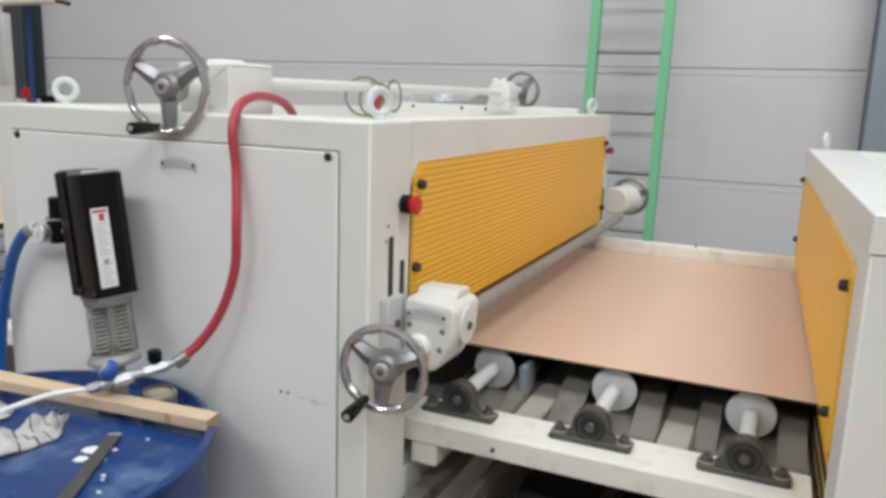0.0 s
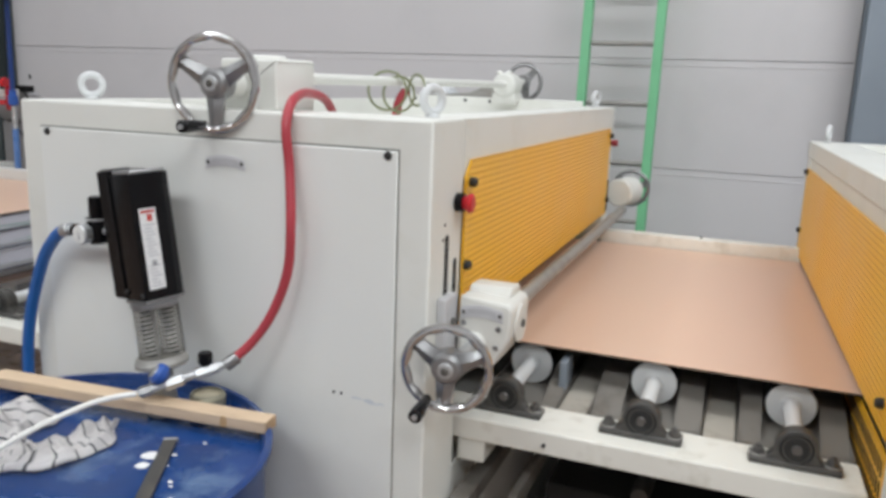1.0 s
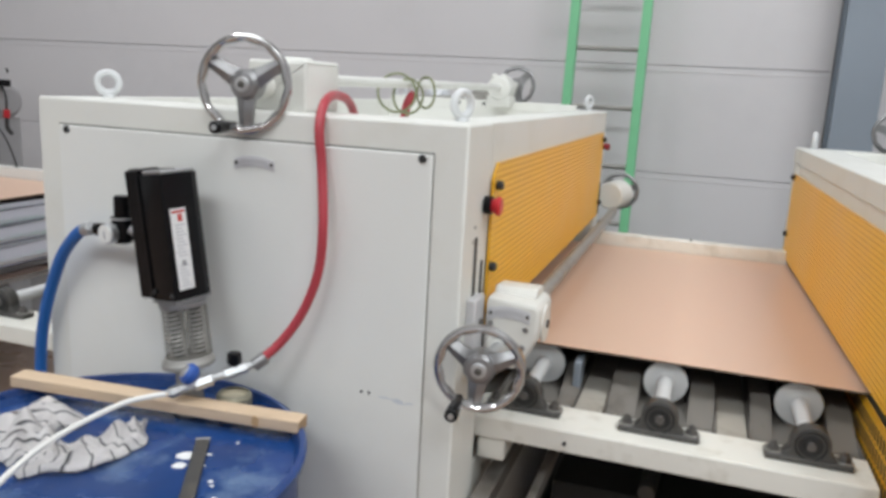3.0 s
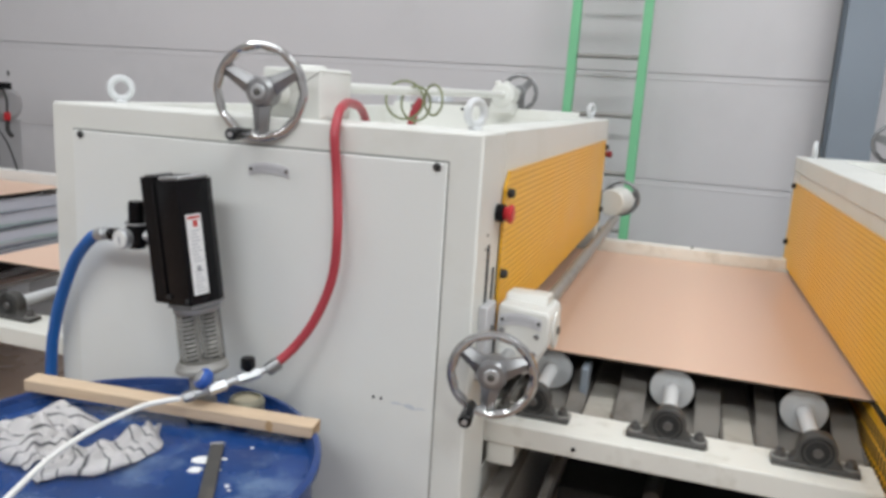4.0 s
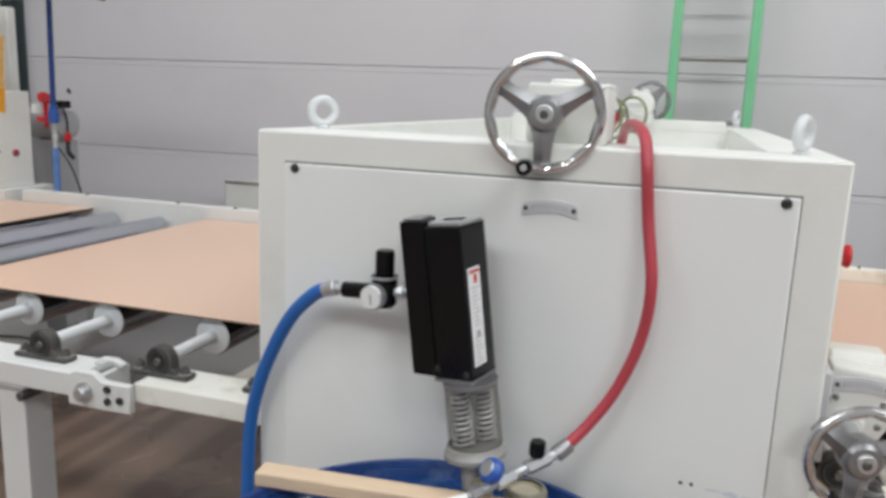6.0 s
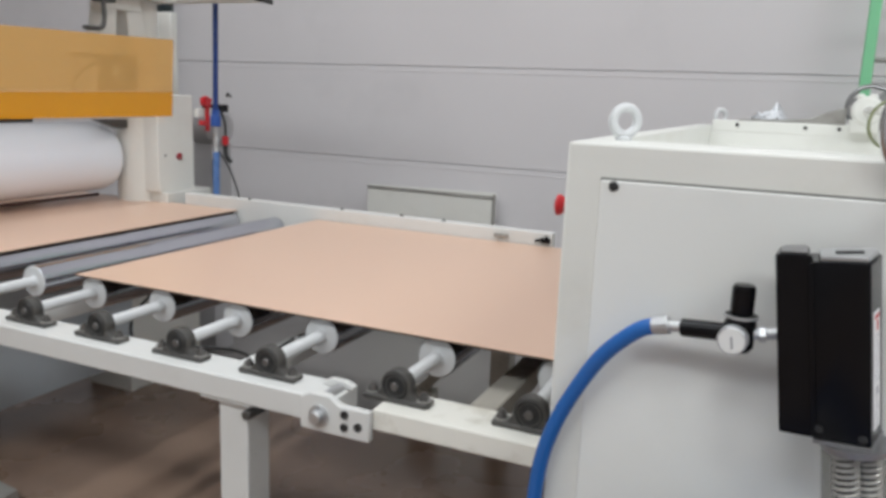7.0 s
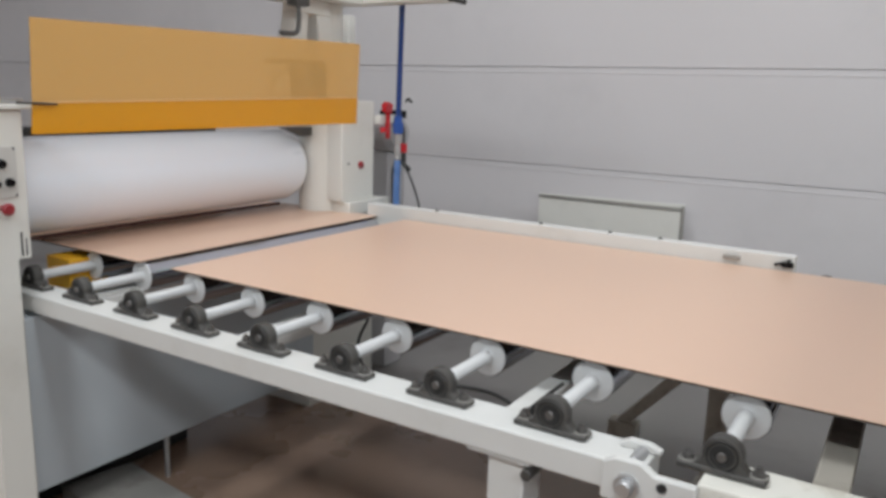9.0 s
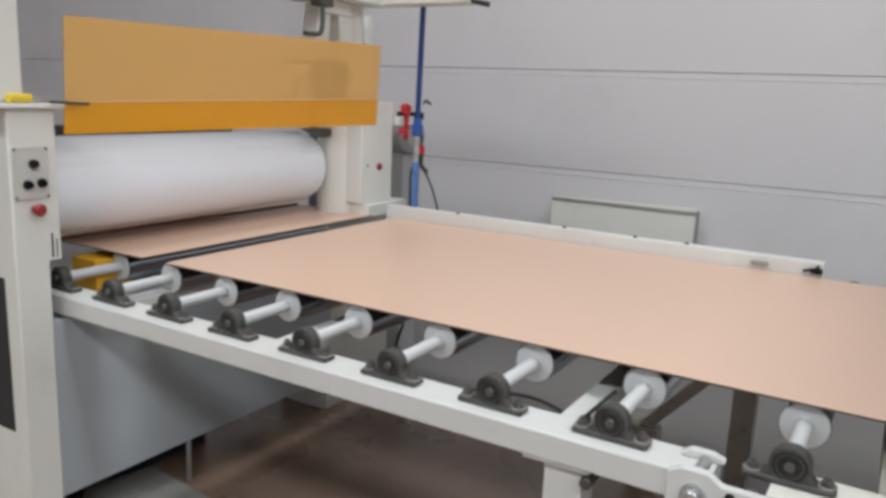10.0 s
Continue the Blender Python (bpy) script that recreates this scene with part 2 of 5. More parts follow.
def smooth_path(points, steps=10):
    pts = [Vector(p) for p in points]
    ext = [pts[0] * 2 - pts[1], *pts, pts[-1] * 2 - pts[-2]]
    out = []
    for i in range(1, len(ext) - 2):
        a, b, c, d = ext[i - 1:i + 3]
        for k in range(steps):
            t = k / steps
            out.append(0.5 * ((2 * b) + (c - a) * t + (2 * a - 5 * b + 4 * c - d) * t * t + (3 * b - a - 3 * c + d) * t ** 3))
    out.append(pts[-1])
    return out


def bm_tube(points, r, seg=12, closed=False, bm=None):
    own = bmesh.new()
    pts = [Vector(p) for p in points]
    n = len(pts)
    rings, u = [], None
    for i, p in enumerate(pts):
        if closed:
            d = pts[(i + 1) % n] - pts[i - 1]
        else:
            d = pts[min(i + 1, n - 1)] - pts[max(i - 1, 0)]
        d.normalize()
        if u is None:
            u = basis(d)[0]
        u = (u - d * u.dot(d)).normalized()
        w = d.cross(u)
        rr = r(i / (n - 1)) if callable(r) else r
        rings.append([own.verts.new(p + (u * math.cos(t) + w * math.sin(t)) * rr) for t in (2 * math.pi * k / seg for k in range(seg))])
    pairs = list(zip(rings, rings[1:])) + ([(rings[-1], rings[0])] if closed else [])
    for p, q in pairs:
        for k in range(seg):
            own.faces.new((p[k], p[(k + 1) % seg], q[(k + 1) % seg], q[k]))
    if not closed:
        own.faces.new(rings[0][::-1])
        own.faces.new(rings[-1])
    bmesh.ops.recalc_face_normals(own, faces=own.faces)
    return join(bm, own)


def bm_prism(outline, axis, lo, hi, bevel=0.0, bm=None):
    """A flat outline of (a, b) pairs drawn out along an axis: x takes (y, z), y takes (x, z), z takes (x, y)."""
    own = bmesh.new()
    put = {"x": lambda a, b, h: (h, a, b), "y": lambda a, b, h: (a, h, b), "z": lambda a, b, h: (a, b, h)}[axis]
    low = [own.verts.new(put(a, b, lo)) for a, b in outline]
    top = [own.verts.new(put(a, b, hi)) for a, b in outline]
    n = len(outline)
    own.faces.new(low[::-1])
    own.faces.new(top)
    for k in range(n):
        own.faces.new((low[k], low[(k + 1) % n], top[(k + 1) % n], top[k]))
    bmesh.ops.recalc_face_normals(own, faces=own.faces)
    if bevel:
        bmesh.ops.bevel(own, geom=own.edges[:], offset=bevel, segments=2, affect="EDGES", profile=0.5)
    return join(bm, own)


def mesh_of(name, bm, material, smooth=20):
    data = bpy.data.meshes.new(name)
    for f in bm.faces:
        f.smooth = True
    for e in bm.edges:
        if len(e.link_faces) == 2 and e.calc_face_angle(0) > radians(smooth):
            e.smooth = False
    bm.to_mesh(data)
    bm.free()
    data.materials.append(material)
    return data


def part(name, bm, material, parent, label="", smooth=20):
    data = bm if isinstance(bm, bpy.types.Mesh) else mesh_of(name, bm, material, smooth)
    ob = new(name, data)
    ob.parent = parent
    return tagged(ob, label)


def thing(name, label, category, group="", at=(0, 0, 0), kind=""):
    ob = new(name)
    ob.empty_display_size = 0.1
    ob.location = at
    return tagged(ob, label, category, group, kind)


def solid(name, bm, material, label, category="", kind="", group="", smooth=20):
    return tagged(new(name, mesh_of(name, bm, material, smooth)), label, category, group, kind)


# ---- the hall ----
WALL_Y = 4.5
SEAMS = [0.535, 1.11, 1.69, 2.27, 2.85, 3.43, 4.01, 4.6, 5.2]
X0, X1, Y0, TOP = -11.0, 8.0, -7.0, 6.2
solid("floor", bm_box(X0 - 0.2, X1 + 0.2, Y0 - 0.2, WALL_Y + 0.3, -0.2, 0.0), CONCRETE, "brown-grey stained concrete floor of the hall", "floor", "structure")
solid("floor_coating", bm_box(-9.0, 5.0, -4.0, 3.20, 0.0005, 0.004), AISLE, "brown worn floor coating along the machine line", "floor", "structure")
solid("ceiling", bm_box(X0 - 0.2, X1 + 0.2, Y0 - 0.2, WALL_Y + 0.3, TOP, TOP + 0.15), CEILING, "plain grey sheet metal hall ceiling", "ceiling", "structure")
solid("wall_west", bm_box(X0 - 0.2, X0, Y0, WALL_Y + 0.08, 0, TOP), HALL, "plain pale grey hall side wall", "wall", "structure")
solid("wall_east", bm_box(X1, X1 + 0.2, Y0, WALL_Y + 0.08, 0, TOP), HALL, "plain pale grey hall side wall", "wall", "structure")
solid("wall_south", bm_box(X0 - 0.2, X1 + 0.2, Y0 - 0.2, Y0, 0, TOP), HALL, "plain pale grey hall end wall", "wall", "structure")
wall_north = solid("wall_north", bm_box(X0 - 0.2, X1 + 0.2, WALL_Y + 0.05, WALL_Y + 0.25, 0, TOP), SEAM, "pale lilac-grey wall of wide horizontal sandwich panels", "wall", "structure")
for bx0, bx1 in ((X0, -5.08), (-5.08, 0.63), (0.63, X1)):
    edges = [0.0, *SEAMS, TOP]
    for z0, z1 in zip(edges, edges[1:]):
        p = bm_box(bx0 + 0.004, bx1 - 0.004, WALL_Y, WALL_Y + 0.049, z0 + 0.0016, z1 - 0.0016, 0.003, 2)
        bm_box(bx0 + 0.006, bx1 - 0.006, WALL_Y - 0.0025, WALL_Y + 0.004, z1 - 0.034, z1 - 0.027, 0.002, 1, p)
        part("wall_panel", p, WALL, wall_north)
# left column is added: its dark green paints an unlit post face
SHADECOL = mat("column_shaded_green", (0.06, 0.075, 0.078), 0.5, vary=0.12, scale=3, grain=0.1)
for cx, hw, cm in ((0.73, 0.10, STEELDARK), (-5.100, 0.095, SHADECOL)):
    column = thing("column", "dark steel I-beam column against the wall", "column", at=(cx, 0, 0), kind="structure")
    c = bm_box(-hw, hw, WALL_Y - 0.19, WALL_Y - 0.178, 0, TOP, 0.002, 1)
    bm_box(-0.006, 0.006, WALL_Y - 0.178, WALL_Y - 0.022, 0, TOP, 0.001, 1, c)
    bm_box(-hw, hw, WALL_Y - 0.022, WALL_Y - 0.008, 0, TOP, 0.002, 1, c)
    part("beam", c, cm, column)
# unseen housings for the assumed roof lamps
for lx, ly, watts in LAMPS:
    lamp = thing("assumed_ceiling_light", "assumed long white hall ceiling light, out of view", "ceiling light", "hall ceiling lights", at=(lx, ly, 5.85))
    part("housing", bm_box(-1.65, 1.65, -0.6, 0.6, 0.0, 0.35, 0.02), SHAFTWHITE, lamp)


# ---- conveyor tables ----
SHAFT_Z, BRG_Y, RAIL_TOP = 0.888, 1.606, 0.850
ROLL_R = 0.050
SHEET_Z = SHAFT_Z + ROLL_R + 0.001
SHEET_Y0, SHEET_Y1 = 1.783, 3.078


def bearing_meshes():
    """Pillow block: foot with two ears, round housing, insert and two bolts; shaft centre at the origin."""
    h = SHAFT_Z - RAIL_TOP
    w = 0.0155
    body = bm_box(-0.079, 0.079, -0.0215, 0.0215, -h, -h + 0.013, 0.005, 3)
    out = [(-0.052, -h + 0.008), (0.052, -h + 0.008), (0.047, -h + 0.016), (0.040, -h + 0.022)]
    for k in range(15):
        a = radians(-14 + k * 208 / 14)
        out.append((0.0365 * math.cos(a), 0.0365 * math.sin(a)))
    out += [(-0.040, -h + 0.022), (-0.047, -h + 0.016)]
    join(body, bm_prism(out, "y", -w, w, 0.004))
    insert = bm_lathe([(0.0, 0.002), (0.014, 0.002), (0.016, 0.004), (0.025, 0.004), (0.0285, 0.0), (0.030, 0.003)], (0, -w - 0.0035, 0), (0, 1, 0), 24)
    seal = bm_lathe([(0.0150, 0.001), (0.0165, -0.0005), (0.0205, -0.0005), (0.0220, 0.001)], (0, -w - 0.0018, 0), (0, 1, 0), 24)
    bolt = bm_lathe([(0.0, 0.018), (0.0055, 0.0175), (0.006, 0.011), (0.0105, 0.011), (0.011, 0.009), (0.011, 0.0015), (0.0145, 0.0015), (0.0145, -0.002)], (0, 0, 0), (0, 0, 1), 6)
    tip = bm_lathe([(0, 0), (0.008, 0), (0.0095, 0.003), (0.0095, 0.010)], (0, -w - 0.007, 0), (0, 1, 0), 16)
    return [mesh_of("housing", body, IRON), mesh_of("bearing_insert", insert, RUBBER), mesh_of("seal", seal, RUBBER),
            mesh_of("bolt", bolt, BOLTGREY), mesh_of("shaft_tip", tip, BOLTGREY)]


BEARING = bearing_meshes()
WASHER = mesh_of("washer", bm_lathe([(0.0, 0.0012), (0.0155, 0.0012), (0.0170, 0.0), (0.0170, -0.001)], (0, 0, 0), (0, 0, 1), 20), GREYMETAL)


def bearing(table, x, y, flip=False):
    hs, ins, seal, bolt, tip = BEARING
    b = part("bearing_block", hs, IRON, table, "dark cast iron pillow block bearing")
    b.location = (x, y, SHAFT_Z)
    if flip:
        b.rotation_euler.z = math.pi
    for nm, me in (("bearing_insert", ins), ("seal", seal), ("shaft_tip", tip)):
        part(nm, me, RUBBER, b)
    for s in (-1, 1):
        part("washer", WASHER, GREYMETAL, b).location = (s * 0.063, 0, -(SHAFT_Z - RAIL_TOP) + 0.013)
        part("bolt", bolt, RUBBER, b).location = (s * 0.063, 0, -(SHAFT_Z - RAIL_TOP) + 0.0135)


def roller_mesh():
    y0, y1 = 1.808, 3.06
    bm = bm_lathe([(ROLL_R - 0.0005, 0), (ROLL_R, 0.001), (ROLL_R, y1 - y0 - 0.001), (ROLL_R - 0.0005, y1 - y0)], (0, y0 - BRG_Y, 0), (0, 1, 0), 40)
    return mesh_of("roller", bm, CHROME)


def roller_end_mesh():
    y0 = 1.808 - BRG_Y
    y1 = 3.06 - BRG_Y
    bm = bm_lathe([(0.0155, -0.012), (0.0165, y0 - 0.004), (0.022, y0 - 0.002), (ROLL_R - 0.003, y0 - 0.003), (ROLL_R - 0.0012, y0 - 0.001), (ROLL_R - 0.0012, y0 + 0.002), (0, y0 + 0.002)], (0, 0, 0), (0, 1, 0), 32)
    far = bm_lathe([(0, y1 - 0.002), (ROLL_R - 0.0012, y1 - 0.002), (ROLL_R - 0.002, y1 + 0.002), (0.018, y1 + 0.003), (0.018, 1.60), (0, 1.60)], (0, 0, 0), (0, 1, 0), 32)
    return mesh_of("shaft", bm, SHAFTWHITE), mesh_of("shaft", far, SHAFTWHITE)


ROLLER, ROLLER_END = roller_mesh(), roller_end_mesh()
SPIN = []


def roller(table, x, which, by=BRG_Y):
    r = part("roller", ROLLER, CHROME, table, "bright steel conveyor roller")
    r.location = (x, BRG_Y, SHAFT_Z)
    for me in ROLLER_END:
        part("shaft", me, SHAFTWHITE, r, "white painted shaft and end disc")
    SPIN.append((r, x, which))
    bearing(table, x, by)
    bearing(table, x, 3.205, True)


def rail(table, x0, x1, y0, y1, z0, z1, name="rail", material=None):
    return part(name, bm_box(x0, x1, y0, y1, z0, z1, 0.005, 2), material or TABLE, table)


def small_bolts(table, spots, r=0.009):
    for x, y, z, ax in spots:
        a = Vector(ax)
        part("bolt", bm_lathe([(0, 0.006), (r * 0.6, 0.006), (r, 0.003), (r, -0.004)], (x, y, z), a, 10), RUBBER, table)


# infeed table, through the coating machine
infeed = thing("roller_conveyor", "cream steel roller conveyor with white-ended rollers through the coating machine", "conveyor", "roller conveyors")
rail(infeed, -1.705, 0.425, 1.54, 1.665, 0.801, RAIL_TOP)
rail(infeed, -1.755, 0.425, 3.14, 3.26, 0.792, RAIL_TOP)
rail(infeed, -0.318, 0.395, 3.083, 3.138, 0.80, 0.990, "side_guide")
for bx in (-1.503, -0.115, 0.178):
    rail(infeed, bx - 0.031, bx + 0.031, 1.666, 3.138, 0.795, 0.846, "crossbar", DIRTY_SHADED)
FLANK = [(1.700, 0.8392), (1.830, 0.884), (2.000, 0.892), (2.000, 0.889), (1.832, 0.881), (1.706, 0.8392)]
for tx0, tx1, tmid in ((-0.318, -0.148, -0.241), (-0.083, 0.145, 0.035), (0.211, 0.420, 0.311)):
    sheet = bm_prism([(tx0, 0.834), (tx1, 0.834), (tx1, 0.852), (tx1 - 0.003, 0.852), (tx1 - 0.003, 0.839), (tx0 + 0.003, 0.839), (tx0 + 0.003, 0.852), (tx0, 0.852)], "y", 1.668, 3.05)
    drip = part("drip_tray", sheet, TRAY, infeed, "dull grey sheet metal tray under a roller")
    for fx0, fx1 in ((tx0 + 0.0035, tmid - 0.054), (tmid + 0.054, tx1 - 0.0035)):
        if fx1 - fx0 > 0.02:
            part("tray_flank", bm_prism(FLANK, "x", fx0, fx1), TRAY, drip, "sloping grey sheet beside a roller")
part("end_plate", bm_box(-0.166, -0.150, 1.76, 1.83, 0.8525, 0.918, 0.002, 1), STEELDARK, infeed, "dark blue-grey upright plate beside the first roller")
for rx in (0.311, 0.035, -0.241, -0.52, -0.80, -1.08, -1.372, -1.677):
    roller(infeed, rx, "R")
small_bolts(infeed, [(0.050, 3.105, 0.991, (0, 0, 1)), (-0.141, 1.538, 0.822, (0, -1, 0))], 0.0042)
for lx in (-1.0, 0.36):
    for ly in (1.60, 3.20):
        rail(infeed, lx - 0.04, lx + 0.04, ly - 0.04, ly + 0.04, 0.0, 0.792, "leg")
# stub bracket and sloping brace under the rail beside the machine
rail(infeed, -0.3245, -0.265, 1.548, 1.65, 0.750, 0.800, "bracket")
for bx, bw in ((-0.295, 0.018), (-0.197, 0.009)):
    part("lower_beam", bm_box(bx - bw, bx + bw, 1.46, 3.10, 0.660, 0.700, 0.003), TRAY, infeed, "dark grey steel beam running below the table")
# outfeed table to the press
outfeed = thing("roller_conveyor", "cream steel roller conveyor between the coating machine and the press", "conveyor", "roller conveyors")
rail(outfeed, -3.90, -1.80, 1.534, 1.643, 0.790, RAIL_TOP, material=OUTPAINT)
rail(outfeed, -3.70, -1.77, 3.14, 3.26, 0.785, RAIL_TOP, material=OUTPAINT)
guide = bm_box(-3.64, -1.77, 3.083, 3.138, 0.80, 0.998, 0.005, 2)
part("side_guide", guide, OUTPAINT, outfeed)
for bx in (-2.115, -2.95, -3.62):
    rail(outfeed, bx - 0.03, bx + 0.03, 1.644, 3.138, 0.795, 0.846, "crossbar", OUTPAINT)
for rx in (-2.008, -2.280, -2.552, -2.820, -3.082, -3.340, -3.597, -3.860):
    roller(outfeed, rx, "L", 1.591)
small_bolts(outfeed, [(-3.262, 3.105, 0.999, (0, 0, 1)), (-2.25, 3.105, 0.999, (0, 0, 1)), (-2.75, 3.105, 0.999, (0, 0, 1)), (-2.45, 3.105, 0.999, (0, 0, 1))], 0.008)
for lx, ly, paint in ((-2.0925, 1.60, OUTPAINT), (-1.985, 3.20, DIRTY_SHADED)):
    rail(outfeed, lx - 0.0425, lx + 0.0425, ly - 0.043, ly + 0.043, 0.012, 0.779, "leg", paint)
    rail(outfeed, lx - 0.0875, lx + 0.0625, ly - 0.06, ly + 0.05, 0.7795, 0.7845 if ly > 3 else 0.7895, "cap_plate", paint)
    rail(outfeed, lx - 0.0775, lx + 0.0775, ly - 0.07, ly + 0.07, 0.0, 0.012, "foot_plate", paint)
part("brace", bm_prism([(-2.029, 0.62), (-2.029, 0.54), (-2.330, 0.200), (-2.390, 0.200)], "y", 3.175, 3.225, 0.004), DIRTY_SHADED, outfeed, "stained diagonal brace on the far leg")
part("brace_foot", bm_box(-2.42, -2.30, 3.165, 3.235, 0.0, 0.1995, 0.004), DIRTY_SHADED, outfeed)
for bz in (0.70, 0.60):
    part("bolt", bm_lathe([(0, -0.006), (0.010, -0.006), (0.014, -0.002), (0.014, 0)], (-1.985, 3.157, bz), (0, 1, 0), 12), RUBBER, outfeed)
part("clamp_bolt", bm_rod((-2.035, 1.53, 0.765), (-2.035, 1.60, 0.765), 0.012), IRON, outfeed)
# hinged joint between the tables
hinge = thing("hinge_joint", "cream bolted hinge bracket joining the two conveyor rails", "hinge")
hb = bm_prism([(-1.875, 0.779), (-1.875, 0.852), (-1.850, 0.866), (-1.800, 0.866), (-1.775, 0.848), (-1.700, 0.848), (-1.700, 0.779)], "y", 1.518, 1.538, 0.004)
part("plate", hb, OUTPAINT, hinge)
hb = bm_prism([(-1.870, 0.851), (-1.870, 0.858), (-1.852, 0.869), (-1.812, 0.869), (-1.788, 0.860), (-1.788, 0.851)], "y", 1.60, 1.62, 0.003)
part("plate", hb, OUTPAINT, hinge)
part("pin", bm_lathe([(0, 0), (0.013, 0), (0.016, 0.004), (0.016, 0.016), (0.024, 0.016), (0.024, 0.024)], (-1.824, 1.495, 0.817), (0, 1, 0), 24), GALV, hinge, "bright steel hinge pin and washer")
part("pin_end", bm_rod((-1.822, 1.539, 0.853), (-1.822, 1.60, 0.853), 0.012), GALV, hinge)
for dx, dz in ((-1.760, 0.832), (-1.760, 0.803), (-1.726, 0.810)):
    part("screw", bm_lathe([(0, 0.003), (0.005, 0.003), (0.009, 0), (0.009, 0.008)], (dx, 1.5135, dz), (0, 1, 0), 12), RUBBER, hinge)


# ---- moving boards ----
def board(label, x0, x1):
    b = thing("board", label, "board", "boards on the conveyor")
    part("face", bm_box(x0, x1, SHEET_Y0, SHEET_Y1, SHEET_Z + 0.004, SHEET_Z + 0.006), BOARD, b)
    part("core", bm_box(x0 + 0.001, x1 - 0.001, SHEET_Y0 + 0.001, SHEET_Y1 - 0.001, SHEET_Z, SHEET_Z + 0.0038), BOARDEDGE, b, "dark board edge")
    return b


board_right = board("long beige laminate board sliding through the coating machine", 0.0, 3.05)
board_left = board("beige laminate board entering the press under the film roll", -1.80, 0.0)


# ---- handwheel ----
def handwheel(parent, name, radius, material, at, tilt_deg, label, face=1, handle=True, turn=0.0):
    """Three-spoked wheel in the xz plane whose hub axis runs along y; face -1 looks back."""
    w = part(name, bmesh_rim(radius), material, parent, label)
    w.location = at
    w.rotation_euler.z = radians(turn) if face > 0 else math.pi
    r = radius
    hub = bm_lathe([(0, -0.012), (0.010, -0.012), (0.012, -0.010), (0.022, -0.009), (0.028, -0.002), (0.030, 0.030), (0, 0.030)], (0, 0, 0), (0, 1, 0), 24)
    part("hub", hub, CASTALU, w)
    part("washer", bm_lathe([(0.0065, -0.0155), (0.0125, -0.0155), (0.0140, -0.0140), (0.0140, -0.009)], (0, 0, 0), (0, 1, 0), 20), GALV, w)
    part("nut", bm_lathe([(0, -0.019), (0.005, -0.019), (0.0068, -0.017), (0.0068, -0.011)], (0, 0, 0), (0, 1, 0), 12), IRON, w)
    for k in range(3):
        a = radians(tilt_deg + 120 * k)
        ca, sa = math.cos(a), math.sin(a)
        sp = bmesh.new()
        rows = []
        for s in (0.0, 0.25, 0.5, 0.75, 1.0):
            d = 0.016 + (r - 0.020) * s
            half = 0.021 - 0.020 * s + 0.012 * s * s
            y = 0.004 - 0.010 * (s * (1 - s)) * 2
            rows.append([sp.verts.new((ca * d - sa * q, y + dy, sa * d + ca * q)) for q, dy in ((-half, 0.004), (0, -0.004), (half, 0.004), (half, 0.012), (-half, 0.012))])
        for p, q in zip(rows, rows[1:]):
            for i in range(5):
                sp.faces.new((p[i], p[(i + 1) % 5], q[(i + 1) % 5], q[i]))
        sp.faces.new(rows[0])
        sp.faces.new(rows[-1][::-1])
        bmesh.ops.recalc_face_normals(sp, faces=sp.faces)
        part("spoke", sp, CASTALU, w)
    if handle:
        a = radians(handle)
        hx, hz = math.cos(a) * (r - 0.012), math.sin(a) * (r - 0.012)
        grip = bm_lathe([(0, -0.078), (0.009, -0.078), (0.012, -0.074), (0.0125, -0.055), (0.010, -0.020), (0.0085, -0.010), (0.0085, 0.004)], (hx, 0, hz), (0, 1, 0), 20)
        g = part("grip", grip, BLACK, w, "black plastic revolving grip")
        part("grip_screw", bm_rod((hx, -0.080, hz), (hx, -0.077, hz), 0.005, 12), GALV, g)
    return w


def bmesh_rim(radius, tube=0.0088):
    """Rim with finger scallops on its inner back edge."""
    bm = bmesh.new()
    seg, ring = 72, 12
    grid = []
    for i in range(seg):
        a = 2 * math.pi * i / seg
        dip = 0.0032 * max(0, math.cos(a * 12)) 
        row = []
        for j in range(ring):
            b = 2 * math.pi * j / ring
            rr = radius - tube + tube * math.cos(b)
            if math.cos(b) < -0.2:
                rr += dip
            row.append(bm.verts.new((rr * math.cos(a), tube * 0.95 * math.sin(b), rr * math.sin(a))))
        grid.append(row)
    for i in range(seg):
        for j in range(ring):
            bm.faces.new((grid[i][j], grid[(i + 1) % seg][j], grid[(i + 1) % seg][(j + 1) % ring], grid[i][(j + 1) % ring]))
    bmesh.ops.recalc_face_normals(bm, faces=bm.faces)
    return bm


# ---- coating machine ----
MX0, MX1, MY0, MY1, MZ = -1.270, -0.325, 1.364, 3.245, 1.450
machine = thing("coating_machine", "cream-white coating machine cabinet with open top tray, handwheels and yellow guard", "machine")


